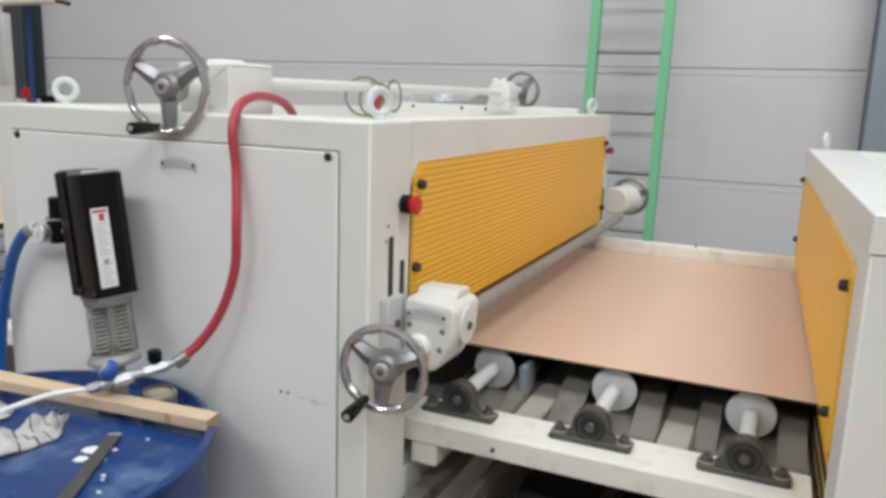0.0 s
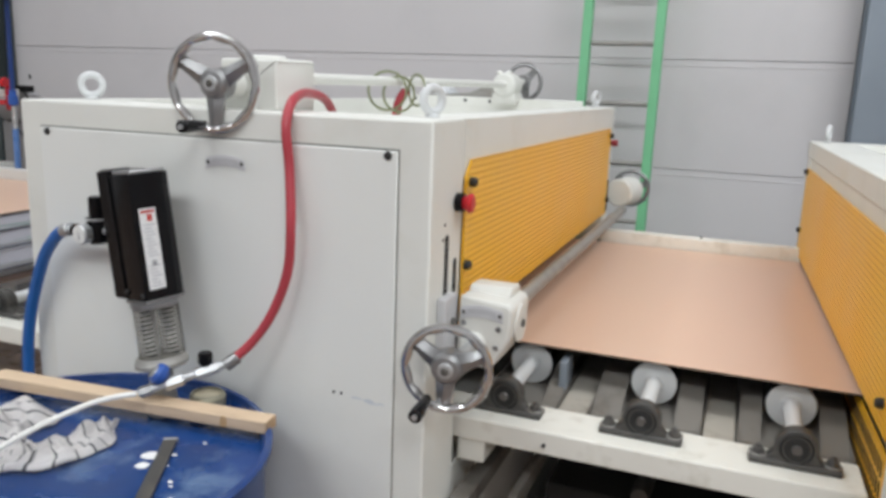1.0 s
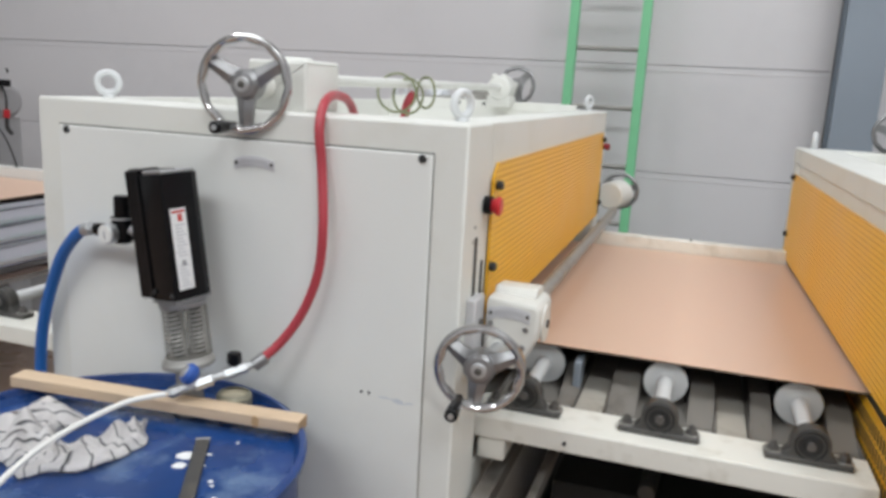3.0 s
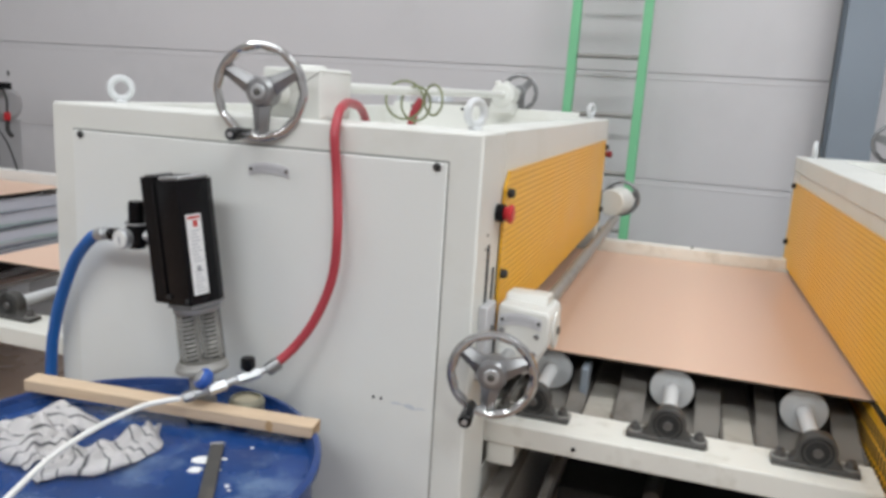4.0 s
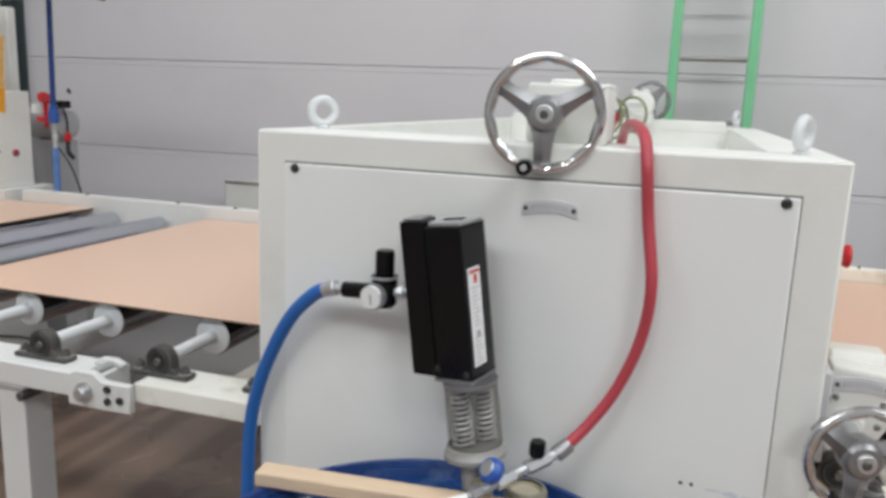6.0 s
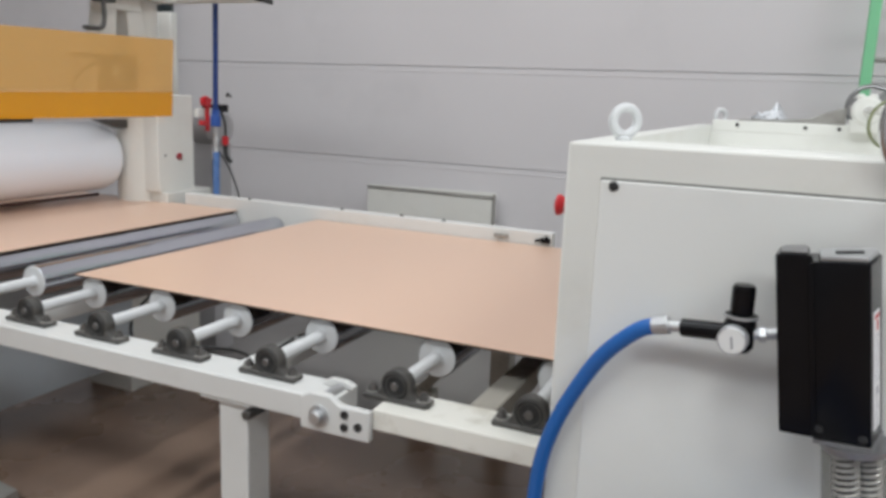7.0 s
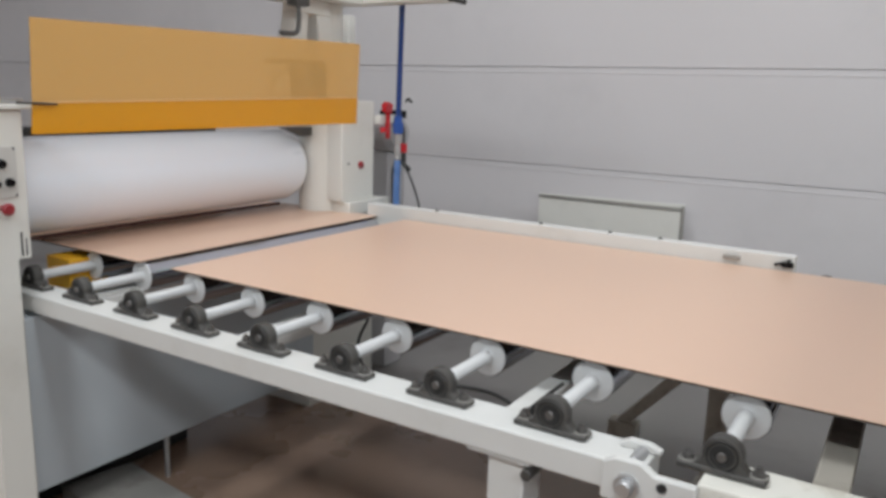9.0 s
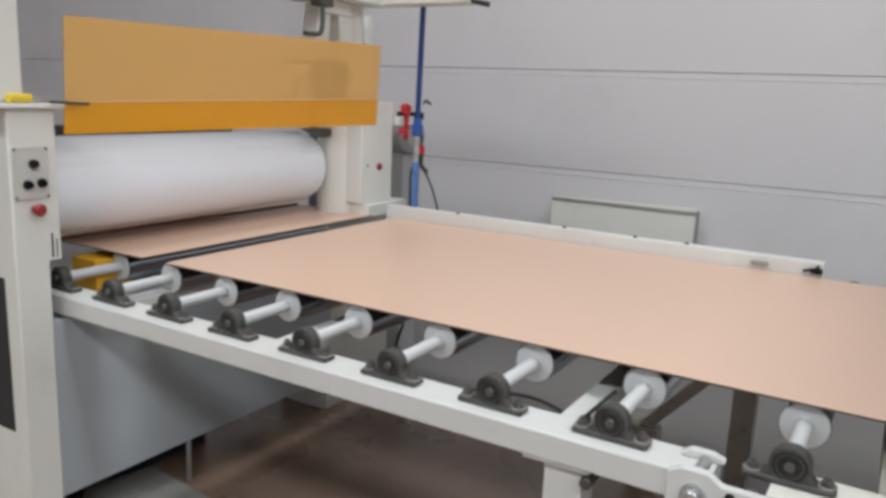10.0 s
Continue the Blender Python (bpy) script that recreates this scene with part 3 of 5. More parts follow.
def sheet_corrugated(y0, y1, z0, z1, x, depth=0.0020, pitch=0.0125, cut=0.03):
    """Corrugated guard sheet that faces +x."""
    bm = bmesh.new()
    n = int((z1 - z0) / pitch)
    rows = []
    for k in range(n * 4 + 1):
        z = z0 + (z1 - z0) * k / (n * 4)
        d = depth * (0.5 + 0.5 * math.cos(math.pi * k / 2))
        inset = max(0.0, cut - (z1 - z)) if cut else 0.0
        rows.append((bm.verts.new((x + d, y0 + inset, z)), bm.verts.new((x + d, y1 - inset * 0.4, z)), bm.verts.new((x - 0.004, y0 + inset, z)), bm.verts.new((x - 0.004, y1 - inset * 0.4, z))))
    for a, b in zip(rows, rows[1:]):
        bm.faces.new((a[0], a[1], b[1], b[0]))
        bm.faces.new((a[2], b[2], b[3], a[3]))
        bm.faces.new((a[0], b[0], b[2], a[2]))
        bm.faces.new((a[1], a[3], b[3], b[1]))
    bm.faces.new((rows[0][0], rows[0][2], rows[0][3], rows[0][1]))
    bm.faces.new((rows[-1][0], rows[-1][1], rows[-1][3], rows[-1][2]))
    bmesh.ops.recalc_face_normals(bm, faces=bm.faces)
    return bm


# side frames: near and far plates, the boards pass between them
part("front_frame", bm_box(MX0, MX1, MY0, MY0 + 0.158, 0.06, MZ, 0.005), CREAM, machine)
part("rear_frame", bm_box(MX0, MX1, MY1 - 0.10, MY1, 0.06, MZ, 0.005), CREAM, machine)
part("base", bm_box(MX0 + 0.02, MX1 - 0.02, MY0 + 0.02, MY1 - 0.02, 0.0, 0.16, 0.01), DARK, machine)
part("upper_body", bm_box(MX0 + 0.006, MX1 - 0.010, MY0 + 0.1585, MY1 - 0.1005, 1.045, 1.33, 0.003), CREAM, machine)
part("lower_body", bm_box(MX0 + 0.006, MX1 - 0.006, MY0 + 0.156, MY1 - 0.101, 0.165, 0.74, 0.003), CREAM, machine)
# top rim round the open tray
part("top_rim", bm_box(MX0, MX0 + 0.045, MY0 + 0.1584, MY1 - 0.1004, 1.331, MZ, 0.0015, 1), CREAM, machine)
part("top_rim", bm_box(MX1 - 0.10, MX1, MY0 + 0.1584, MY1 - 0.1004, 1.331, MZ, 0.0015, 1), CREAM, machine)
tray = bmesh.new()
bm_box(MX0 + 0.046, MX1 - 0.101, MY0 + 0.160, MY1 - 0.102, 1.332, 1.340, 0, 1, tray)
part("tray", tray, CREAM, machine)
# front door; a dark strip paints the shade in its gap
door = bm_box(-1.214, -0.388, MY0 - 0.0045, MY0 + 0.002, 0.20, 1.395, 0.003, 2)
door_ob = part("door", door, WHITE, machine, "flat white door panel with two black screws")
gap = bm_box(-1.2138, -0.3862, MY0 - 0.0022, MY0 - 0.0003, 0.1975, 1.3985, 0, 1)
part("door_gap", gap, GAPSHADE, machine, "thin dark strip painting the shade in the door gap")
for sx in (-1.193, -0.407):
    part("screw", bm_lathe([(0, -0.005), (0.005, -0.005), (0.0078, -0.002), (0.0078, 0.002)], (sx, MY0 - 0.0045, 1.3865), (0, 1, 0), 14), RUBBER, door_ob)


def arc_plate(parent, x, y, z, w, hgt, material, label):
    """Curved name plate in the xz plane with two rivets and unreadable print."""
    n, out_t, out_b = 14, [], []
    for k in range(n + 1):
        u = k / n * 2 - 1
        bow = 0.16 * w * (1 - u * u) * 0.55
        out_t.append((x + u * w / 2, z + hgt / 2 + bow - 0.004))
        out_b.append((x + u * w / 2, z - hgt / 2 + bow - 0.004))
    p = part("name_plate", bm_prism(out_b + out_t[::-1], "y", y - 0.0022, y, 0.0006), material, parent, label)
    ink_t = [(x + (a - x) * 0.70, z + (b - z) * 0.45 + 0.002) for a, b in out_t]
    ink_b = [(x + (a - x) * 0.70, z + (b - z) * 0.45 + 0.002) for a, b in out_b]
    part("print_bar", bm_prism(ink_b + ink_t[::-1], "y", y - 0.0030, y - 0.0024), PALEINK, p)
    for s in (-1, 1):
        part("rivet", bm_lathe([(0, -0.003), (0.003, -0.002), (0.0038, 0)], (x + s * w * 0.43, y - 0.002, z - 0.001), (0, 1, 0), 10), IRON, p)


arc_plate(machine, -0.746, MY0 - 0.0050, 1.352, 0.088, 0.020, PLATE, "small curved metal name plate")
# pencil-like blue-grey scuff and pin holes on the door
for qx, qz, qw, qh in ((-0.462, 0.9300, 0.014, 0.004), (-0.436, 0.9285, 0.013, 0.009), (-0.412, 0.9270, 0.010, 0.004), (-0.427, 0.9240, 0.012, 0.003)):
    part("scuff", bm_prism([(qx - qw, qz), (qx - qw * 0.4, qz - qh * 0.5), (qx + qw, qz - qh * 0.3), (qx + qw * 0.7, qz + qh * 0.2), (qx + qw * 0.1, qz + qh * 0.5), (qx - qw * 0.6, qz + qh * 0.3)], "y", MY0 - 0.0049, MY0 - 0.0046), SMUDGE, door_ob)
for qx in (-0.510, -0.494):
    part("hole", bm_lathe([(0, -0.0006), (0.003, -0.0006), (0.003, 0.0006)], (qx, MY0 - 0.0047, 0.934), (0, 1, 0), 10), RUBBER, door_ob)


def eyebolt(x, y, z, turn=0.0, r=0.0222, parent=None):
    ring = [(r * math.cos(a), 0, r + 0.010 + r * math.sin(a)) for a in (2 * math.pi * k / 28 for k in range(28))]
    bm = bm_tube(ring, 0.0080, 14, True)
    bm_lathe([(0.014, 0), (0.014, 0.004), (0.008, 0.007), (0.006, 0.012), (0, 0.012)], (0, 0, 0), (0, 0, 1), 18, bm)
    e = part("eyebolt", bm, SHAFTWHITE, parent or machine, "white painted lifting eyebolt")
    e.location, e.rotation_euler.z = (x, y, z), radians(turn)
    return e


eyebolt(-1.212, 1.503, MZ, 38)
eyebolt(-0.380, 1.490, MZ, 62)
eyebolt(-0.397, 3.222, MZ, 70)
eyebolt(-1.20, 3.205, MZ, 40)
# yellow guard on the infeed side
guard = part("guard", sheet_corrugated(1.520, 3.160, 1.045, 1.372, MX1 + 0.006), YELLOW, machine, "corrugated yellow plastic guard sheet")
for gy, gz in ((1.541, 1.330), (1.527, 1.170), (3.140, 1.345), (3.140, 1.10), (2.35, 1.355)):
    if gy != 2.35:
        part("screw", bm_lathe([(0, 0.014), (0.007, 0.013), (0.0095, 0.009), (0.0095, 0.0)], (MX1 + 0.008, gy, gz), (1, 0, 0), 14), RUBBER, guard)
# stop button
HEAD = [(0, 0.034), (0.014, 0.0335), (0.0185, 0.031), (0.0185, 0.027), (0.013, 0.018), (0.0125, 0.012)]
stop = part("stop_button", bm_lathe(HEAD, (MX1, 1.488, 1.297), (1, 0, 0), 24), RED, machine, "red mushroom stop button")
part("collar", bm_rod((MX1, 1.488, 1.297), (MX1 + 0.016, 1.488, 1.297), 0.018), BLACK, stop)
stop = part("stop_button", bm_lathe([(q, w + 0.008) for q, w in HEAD], (MX0, 1.470, 1.335), (-1, 0, 0), 24), RED, machine, "red mushroom stop button")
part("collar", bm_rod((MX0, 1.470, 1.335), (MX0 - 0.022, 1.470, 1.335), 0.0155), BLACK, stop)
part("knob", bm_lathe([(0, 0.03), (0.012, 0.028), (0.014, 0.015), (0.010, 0.0)], (MX1 + 0.001, 3.20, 1.315), (1, 0, 0), 16), DARKRED, machine, "dark red knob")
part("guard_end", bm_box(MX1 + 0.001, MX1 + 0.008, 3.162, 3.186, 1.048, 1.172, 0.001, 1), DARK, machine, "dark strip at the end of the guard")


def slot(y, z0, z1, w=0.0085):
    pts = [(y + w * math.cos(a), z1 - w + w * math.sin(a)) for a in (math.pi * k / 8 for k in range(9))]
    pts += [(y + w * math.cos(a), z0 + w + w * math.sin(a)) for a in (math.pi + math.pi * k / 8 for k in range(9))]
    part("slot", bm_prism(pts, "x", MX1 - 0.004, MX1 + 0.0012), DARK, machine, "dark adjusting slot")


slot(1.444, 1.070, 1.242)
slot(1.490, 1.120, 1.190)
for qy, qz in ((1.432, 1.262), (1.425, 1.235)):
    part("hole", bm_lathe([(0, 0.0008), (0.0032, 0.0008), (0.0032, -0.001)], (MX1, qy, qz), (1, 0, 0), 10), RUBBER, machine)


def gearbox(parent, name, x0, x1, y0, y1, z0, z1, c=0.02):
    out = [(x0 + c, z0), (x1 - c, z0), (x1, z0 + c), (x1, z1 - c * 0.4), (x1 - c * 0.4, z1), (x0, z1), (x0, z0 + c)]
    return part(name, bm_prism(out, "y", y0, y1, 0.005), CREAM, parent, "cream painted cast gearbox")


# upper adjusting gear: handwheel, gearbox, cross shaft to a second gearbox
upper = gearbox(machine, "gearbox", -0.806, -0.677, 1.430, 1.568, MZ - 0.002, 1.546, 0.004)
part("cap", bm_lathe([(0, 0.008), (0.034, 0.008), (0.038, 0.004), (0.038, 0)], (-0.744, 1.50, 1.546), (0, 0, 1), 24), CREAM, upper)
part("shaft", bm_rod((-0.765, 1.370, 1.496), (-0.765, 1.432, 1.496), 0.022), CREAM, upper)
handwheel(machine, "handwheel", 0.0925, POLISH, (-0.762, 1.351, 1.497), 30, "polished aluminium handwheel with black grip", handle=253, turn=9)
part("cross_shaft", bm_rod((-0.752, 1.566, 1.512), (-0.735, 3.09, 1.522), 0.0125, 20), CREAM, machine)
far_gear = part("gearbox", bm_lathe([(0, 0), (0.040, 0), (0.047, 0.007), (0.049, 0.05), (0.047, 0.105), (0.040, 0.12), (0, 0.12)], (-0.735, 3.08, 1.520), (0, 1, 0), 28), CREAM, machine, "rounded cream gear housing")
part("foot", bm_box(-0.785, -0.690, 3.09, 3.19, MZ - 0.002, 1.490, 0.004), CREAM, far_gear)
for lug in (-0.760, -0.722):
    part("lug", bm_lathe([(0, 0.014), (0.010, 0.014), (0.013, 0.010), (0.013, 0)], (lug, 3.105, 1.560), (0, -0.25, 1), 16), CREAM, far_gear)
handwheel(machine, "handwheel", 0.0795, CASTALU, (-0.715, 3.30, 1.535), 15, "aluminium handwheel at the back of the machine", face=-1, handle=None)
part("shaft", bm_rod((-0.720, 3.20, 1.535), (-0.715, 3.30, 1.535), 0.014), CREAM, machine)
part("rear_lip", bm_box(MX0 + 0.05, MX1 - 0.11, MY1 - 0.1015, MY1 - 0.080, MZ - 0.02, MZ + 0.020, 0.003), CREAM, machine)
for qx in (-1.136, -0.914, -0.809):
    part("screw", bm_lathe([(0, -0.004), (0.005, -0.003), (0.0065, 0)], (qx, MY1 - 0.1016, 1.455), (0, 1, 0), 12), RUBBER, machine)
# dark bracket behind the tray's back lip
part("rear_bracket", bm_prism([(-1.135, 1.4502), (-0.792, 1.4502), (-0.792, 1.528), (-0.850, 1.512), (-0.900, 1.487), (-1.000, 1.478), (-1.135, 1.474)], "y", 3.168, 3.186, 0.002), GREYMETAL, machine, "dark grey steel bracket behind the tray lip")

# lower adjusting gear on the infeed side
slide = part("slide_plate", bm_box(MX1, MX1 + 0.018, 1.405, 1.470, 0.985, 1.130, 0.003), PLATE, machine, "bare grey metal slide plate")
part("screw", bm_lathe([(0, 0.006), (0.006, 0.006), (0.008, 0.003), (0.008, 0)], (MX1 + 0.018, 1.440, 1.080), (1, 0, 0), 12), IRON, slide)
lo = [(-0.304, 1.008), (-0.288, 0.993), (-0.240, 0.990), (-0.226, 1.002), (-0.199, 1.054), (-0.196, 1.110), (-0.205, 1.121), (-0.300, 1.128)]
lower = part("gearbox", bm_prism(lo, "y", 1.458, 1.575, 0.007), PRESS, machine, "cream painted cast gearbox on the infeed side")
part("top_ridge", bm_prism([(1.500, 1.121), (1.572, 1.119), (1.566, 1.137), (1.512, 1.139)], "x", -0.298, -0.214, 0.004), PRESS, lower)
arc_plate(lower, -0.255, 1.4575, 1.099, 0.082, 0.023, PLATE, "curved metal name plate")
part("flange", bm_lathe([(0, 0.006), (0.034, 0.006), (0.037, 0.004), (0.037, 0)], (-0.1985, 1.515, 1.074), (1, 0, 0), 28), PRESS, lower)
part("key", bm_rod((-0.193, 1.515, 1.074), (-0.188, 1.515, 1.074), 0.008, 6), IRON, lower)
part("shaft", bm_rod((-0.269, 1.335, 1.034), (-0.269, 1.462, 1.034), 0.013), GALV, lower)
part("shaft_boss", bm_lathe([(0, -0.014), (0.020, -0.014), (0.024, -0.008), (0.026, 0.002)], (-0.269, 1.458, 1.036), (0, 1, 0), 24), CREAM, lower)
for q in ((-0.222, 1.072), (-0.226, 1.036), (-0.290, 1.076)):
    part("screw", bm_lathe([(0, -0.003), (0.004, -0.003), (0.0055, 0), (0.0055, 0.002)], (q[0], 1.457, q[1]), (0, 1, 0), 10), CASTALU, lower)
handwheel(machine, "handwheel", 0.0815, POLISH, (-0.270, 1.322, 1.034), 25, "polished aluminium handwheel with black grip", handle=241, turn=8)
part("cross_shaft", bm_rod((-0.262, 1.536, 1.052), (-0.262, 3.24, 1.052), 0.0165, 20), GREYMETAL, machine, "dull grey cross shaft under the guard")
part("gearbox", bm_lathe([(0, 0), (0.050, 0.0), (0.056, 0.006), (0.057, 0.05), (0.057, 0.12), (0.050, 0.135), (0, 0.135)], (-0.286, 3.25, 1.115), (0.25, 1, 0), 28), CREAM, machine, "rounded cream gear housing")
handwheel(machine, "handwheel", 0.0785, CASTALU, (-0.262, 3.43, 1.118), 40, "aluminium handwheel at the back of the machine", face=-1, handle=None)
# dark press rollers inside, seen through the board opening
for zc in (1.005, 0.86):
    part("inner_roller", bm_rod((-0.60, 1.525, zc), (-0.60, 3.14, zc), 0.055, 32), RUBBER, machine, "black rubber coating roller")

# ---- second machine ----
second = thing("second_machine", "cream machine cabinet with yellow guard facing the infeed table", "machine", at=(0.437, 1.38, 0))
second.rotation_euler.z = radians(1.7)
SZ = 1.362
part("front_frame", bm_box(0.0, 1.9, 0.0, 0.12, 0.06, SZ - 0.056, 0.004), CREAM, second)
part("rear_frame", bm_box(0.0, 1.9, 1.76, 1.86, 0.06, SZ - 0.056, 0.004), CREAM, second)
part("body", bm_box(0.0035, 1.89, 0.121, 1.759, 0.985, SZ - 0.0555, 0.001), CREAM, second)
part("lower_body", bm_box(0.30, 1.89, 0.121, 1.759, 0.06, 0.78, 0.003), CREAM, second)
part("base", bm_box(0.03, 1.87, 0.03, 1.83, 0.0, 0.06, 0.005), DARK, second)
top = bmesh.new()
bm_box(-0.002, 1.902, -0.002, 0.16, SZ - 0.055, SZ, 0.002, 1, top)
bm_box(-0.002, 1.902, 1.74, 1.862, SZ - 0.055, SZ, 0.002, 1, top)
bm_box(-0.002, 0.14, 0.161, 1.739, SZ - 0.055, SZ, 0.002, 1, top)
bm_box(1.76, 1.902, 0.161, 1.739, SZ - 0.055, SZ, 0.002, 1, top)
part("top_rim", top, CREAM, second)
part("tray", bm_box(0.141, 1.759, 0.162, 1.738, SZ - 0.061, SZ - 0.05, 0), CREAM, second)
g2 = sheet_corrugated(0.13, 1.80, 0.965, 1.268, 0.008, cut=0.02)
for v in g2.verts:
    v.co.x = -v.co.x + 0.006
bmesh.ops.recalc_face_normals(g2, faces=g2.faces)
guard2 = part("guard", g2, YELLOW, second, "corrugated yellow plastic guard sheet")
for gy, gz in ((0.165, 1.228), (0.185, 1.010), (1.765, 1.258), (1.765, 1.050)):
    part("screw", bm_lathe([(0, 0.014), (0.007, 0.013), (0.0095, 0.009), (0.0095, 0.0)], (-0.003, gy, gz), (-1, 0, 0), 14), RUBBER, guard2)
lowg = part("lower_guard", bm_box(0.006, 0.010, 0.13, 1.75, 0.80, 0.930, 0.001, 1), YELLOW, second, "slotted yellow guard under the boards")
for k in range(30):
    for row in range(3):
        yy = 0.15 + 0.022 * k + 0.006 * row
        zz = 0.815 + 0.036 * row
        part("slot", bm_prism([(yy, zz), (yy + 0.008, zz), (yy + 0.014, zz + 0.026), (yy + 0.006, zz + 0.026)], "x", 0.0045, 0.0058), DARK, lowg)
eyebolt(0.05, 1.80, SZ, 75, parent=second)
eyebolt(0.06, 0.09, SZ, 60, parent=second)

part("gearbox", bm_box(0.29, 0.385, 1.69, 1.80, SZ - 0.002, 1.46, 0.004), CREAM, second)
handwheel(second, "handwheel", 0.0795, CASTALU, (0.335, 1.93, 1.432), 15, "aluminium handwheel at the back of the machine", face=-1, handle=None)
part("shaft", bm_rod((0.335, 1.80, 1.432), (0.335, 1.93, 1.432), 0.014), CREAM, second)
# added black box stands in for the deep shade under the table
shade_fill = thing("shade_box", "added black box painting the shade under the infeed table", "tank")
part("tank", bm_box(-0.22, 0.40, 1.95, 3.00, 0.02, 0.52, 0.01), DARK, shade_fill)
part("pipe", bm_rod((0.02, 1.90, 0.56), (0.08, 2.95, 0.56), 0.022, 20), IRON, shade_fill)
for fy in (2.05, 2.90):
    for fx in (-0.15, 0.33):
        part("foot", bm_box(fx - 0.03, fx + 0.03, fy - 0.03, fy + 0.03, 0.0, 0.019), DARK, shade_fill)
part("pipe_clip", bm_box(0.03, 0.07, 2.40, 2.44, 0.521, 0.545, 0.002), GREYMETAL, shade_fill)

# ---- press with film roll ----
PX = -3.75
press = thing("film_press", "cream roller press with white film roll and amber splash shield", "press")
post = [(1.385, 0.0), (1.490, 0.0), (1.490, 0.975), (1.530, 0.975), (1.530, 1.430), (1.385, 1.430)]
part("near_post", bm_prism(post, "x", PX - 0.55, PX, 0.006), PRESS, press)
# flat dark panel paints the shade of an opening in the post
part("recess_shade", bm_box(PX - 0.50, PX - 0.065, 1.3828, 1.3848, 0.44, 0.93, 0.0005, 1), DARK, press, "thin dark panel painting the shade of a side opening")
part("post_shelf", bm_box(PX - 0.56, PX + 0.02, 1.30, 1.575, 1.431, 1.445, 0.004), PRESS, press)
part("upper_post", bm_box(PX - 0.30, PX - 0.02, 1.33, 1.455, 1.446, 2.25, 0.01), PRESS, press)
panel = part("switch_panel", bm_box(PX, PX + 0.006, 1.392, 1.500, 1.168, 1.322, 0.002), mat("pale_switch_panel", (0.60, 0.595, 0.57), 0.45, 0.1, vary=0.06, scale=12), press, "pale grey switch panel with three black buttons")
for by, bz in ((1.399, 1.175), (1.493, 1.175), (1.399, 1.315), (1.493, 1.315)):
    part("screw", bm_lathe([(0, 0.0025), (0.003, 0.002), (0.004, 0)], (PX + 0.006, by, bz), (1, 0, 0), 10), IRON, panel)
for by, bz in ((1.452, 1.272), (1.432, 1.212), (1.474, 1.215)):
    part("button", bm_lathe([(0, 0.018), (0.010, 0.018), (0.012, 0.014), (0.014, 0.006), (0.014, 0)], (PX + 0.006, by, bz), (1, 0, 0), 18), BLACK, panel)
part("stop_button", bm_lathe([(0, 0.036), (0.014, 0.036), (0.019, 0.030), (0.018, 0.020), (0.012, 0.018), (0.012, 0)], (PX, 1.453, 1.138), (1, 0, 0), 22), DARKRED, press, "dark red mushroom stop button")
part("slot", bm_box(PX - 0.002, PX + 0.0012, 1.497, 1.503, 0.985, 1.060, 0), DARK, press)
part("slot", bm_box(PX - 0.002, PX + 0.0012, 1.512, 1.516, 0.985, 1.040, 0), DARK, press)
# far side: round column, bearing block and A-frame
part("far_column", bm_rod((PX - 0.18, 3.085, 0.931), (PX - 0.18, 3.085, 1.904), 0.105, 40, 0.006), PRESS, press)
part("far_block", bm_box(PX - 0.20, PX, 3.03, 3.275, 0.995, 1.470, 0.006), PRESS, press)
part("block_foot", bm_box(PX - 0.22, PX + 0.03, 3.05, 3.365, 0.931, 0.994, 0.005), PRESS, press)
part("far_base", bm_box(PX - 0.35, PX - 0.06, 2.862, 3.36, 0.0, 0.930, 0.006), PRESS, press)
part("screw", bm_lathe([(0, 0.012), (0.014, 0.011), (0.018, 0.006), (0.018, 0.0)], (PX, 3.168, 1.166), (1, 0, 0), 16), DARKRED, press)
part("screw", bm_lathe([(0, 0.004), (0.005, 0.004), (0.006, 0)], (PX, 3.075, 1.175), (1, 0, 0), 10), IRON, press)
part("name_plate", bm_box(PX, PX + 0.003, 3.05, 3.14, 1.375, 1.410, 0.001), PLATE, press)
# A-frame casting: two splayed legs under one yoke
part("rear_post", bm_box(-4.24, -4.08, 3.48, 3.535, 0.0, 1.904, 0.006), PRESS, press)
part("a_frame_leg", bm_prism([(2.745, 1.60), (2.845, 1.60), (2.868, 1.842), (2.785, 1.842)], "x", PX - 0.14, PX - 0.06, 0.004), PRESS, press)
part("a_frame_leg", bm_prism([(2.945, 1.60), (3.055, 1.60), (3.015, 1.842), (2.925, 1.842)], "x", PX - 0.14, PX - 0.06, 0.004), PRESS, press)
part("yoke", bm_prism([(2.784, 1.8425), (3.016, 1.8425), (3.004, 1.904), (2.796, 1.904)], "x", PX - 0.142, PX - 0.058, 0.005), PRESS, press)
part("top_beam", bm_box(PX - 0.30, PX + 0.01, 1.33, 3.20, 1.905, 2.02, 0.008), PRESS, press)
part("arm", bm_box(PX - 0.12, PX + 0.44, 3.16, 3.28, 1.915, 1.950, 0.004), PRESS, press)
part("arm_cable", bm_tube(smooth_path([(PX + 0.14, 3.22, 1.960), (PX + 0.30, 3.22, 1.955), (PX + 0.46, 3.23, 1.925), (PX + 0.52, 3.24, 1.912)]), 0.012, 10), RUBBER, press)
crank = part("crank", bm_tube(smooth_path([(PX - 0.02, 2.74, 1.97), (PX + 0.01, 2.73, 1.84), (PX + 0.01, 2.72, 1.755), (PX + 0.01, 2.66, 1.742), (PX + 0.01, 2.62, 1.742)], 6), 0.010, 10), IRON, press, "dark crank handle")
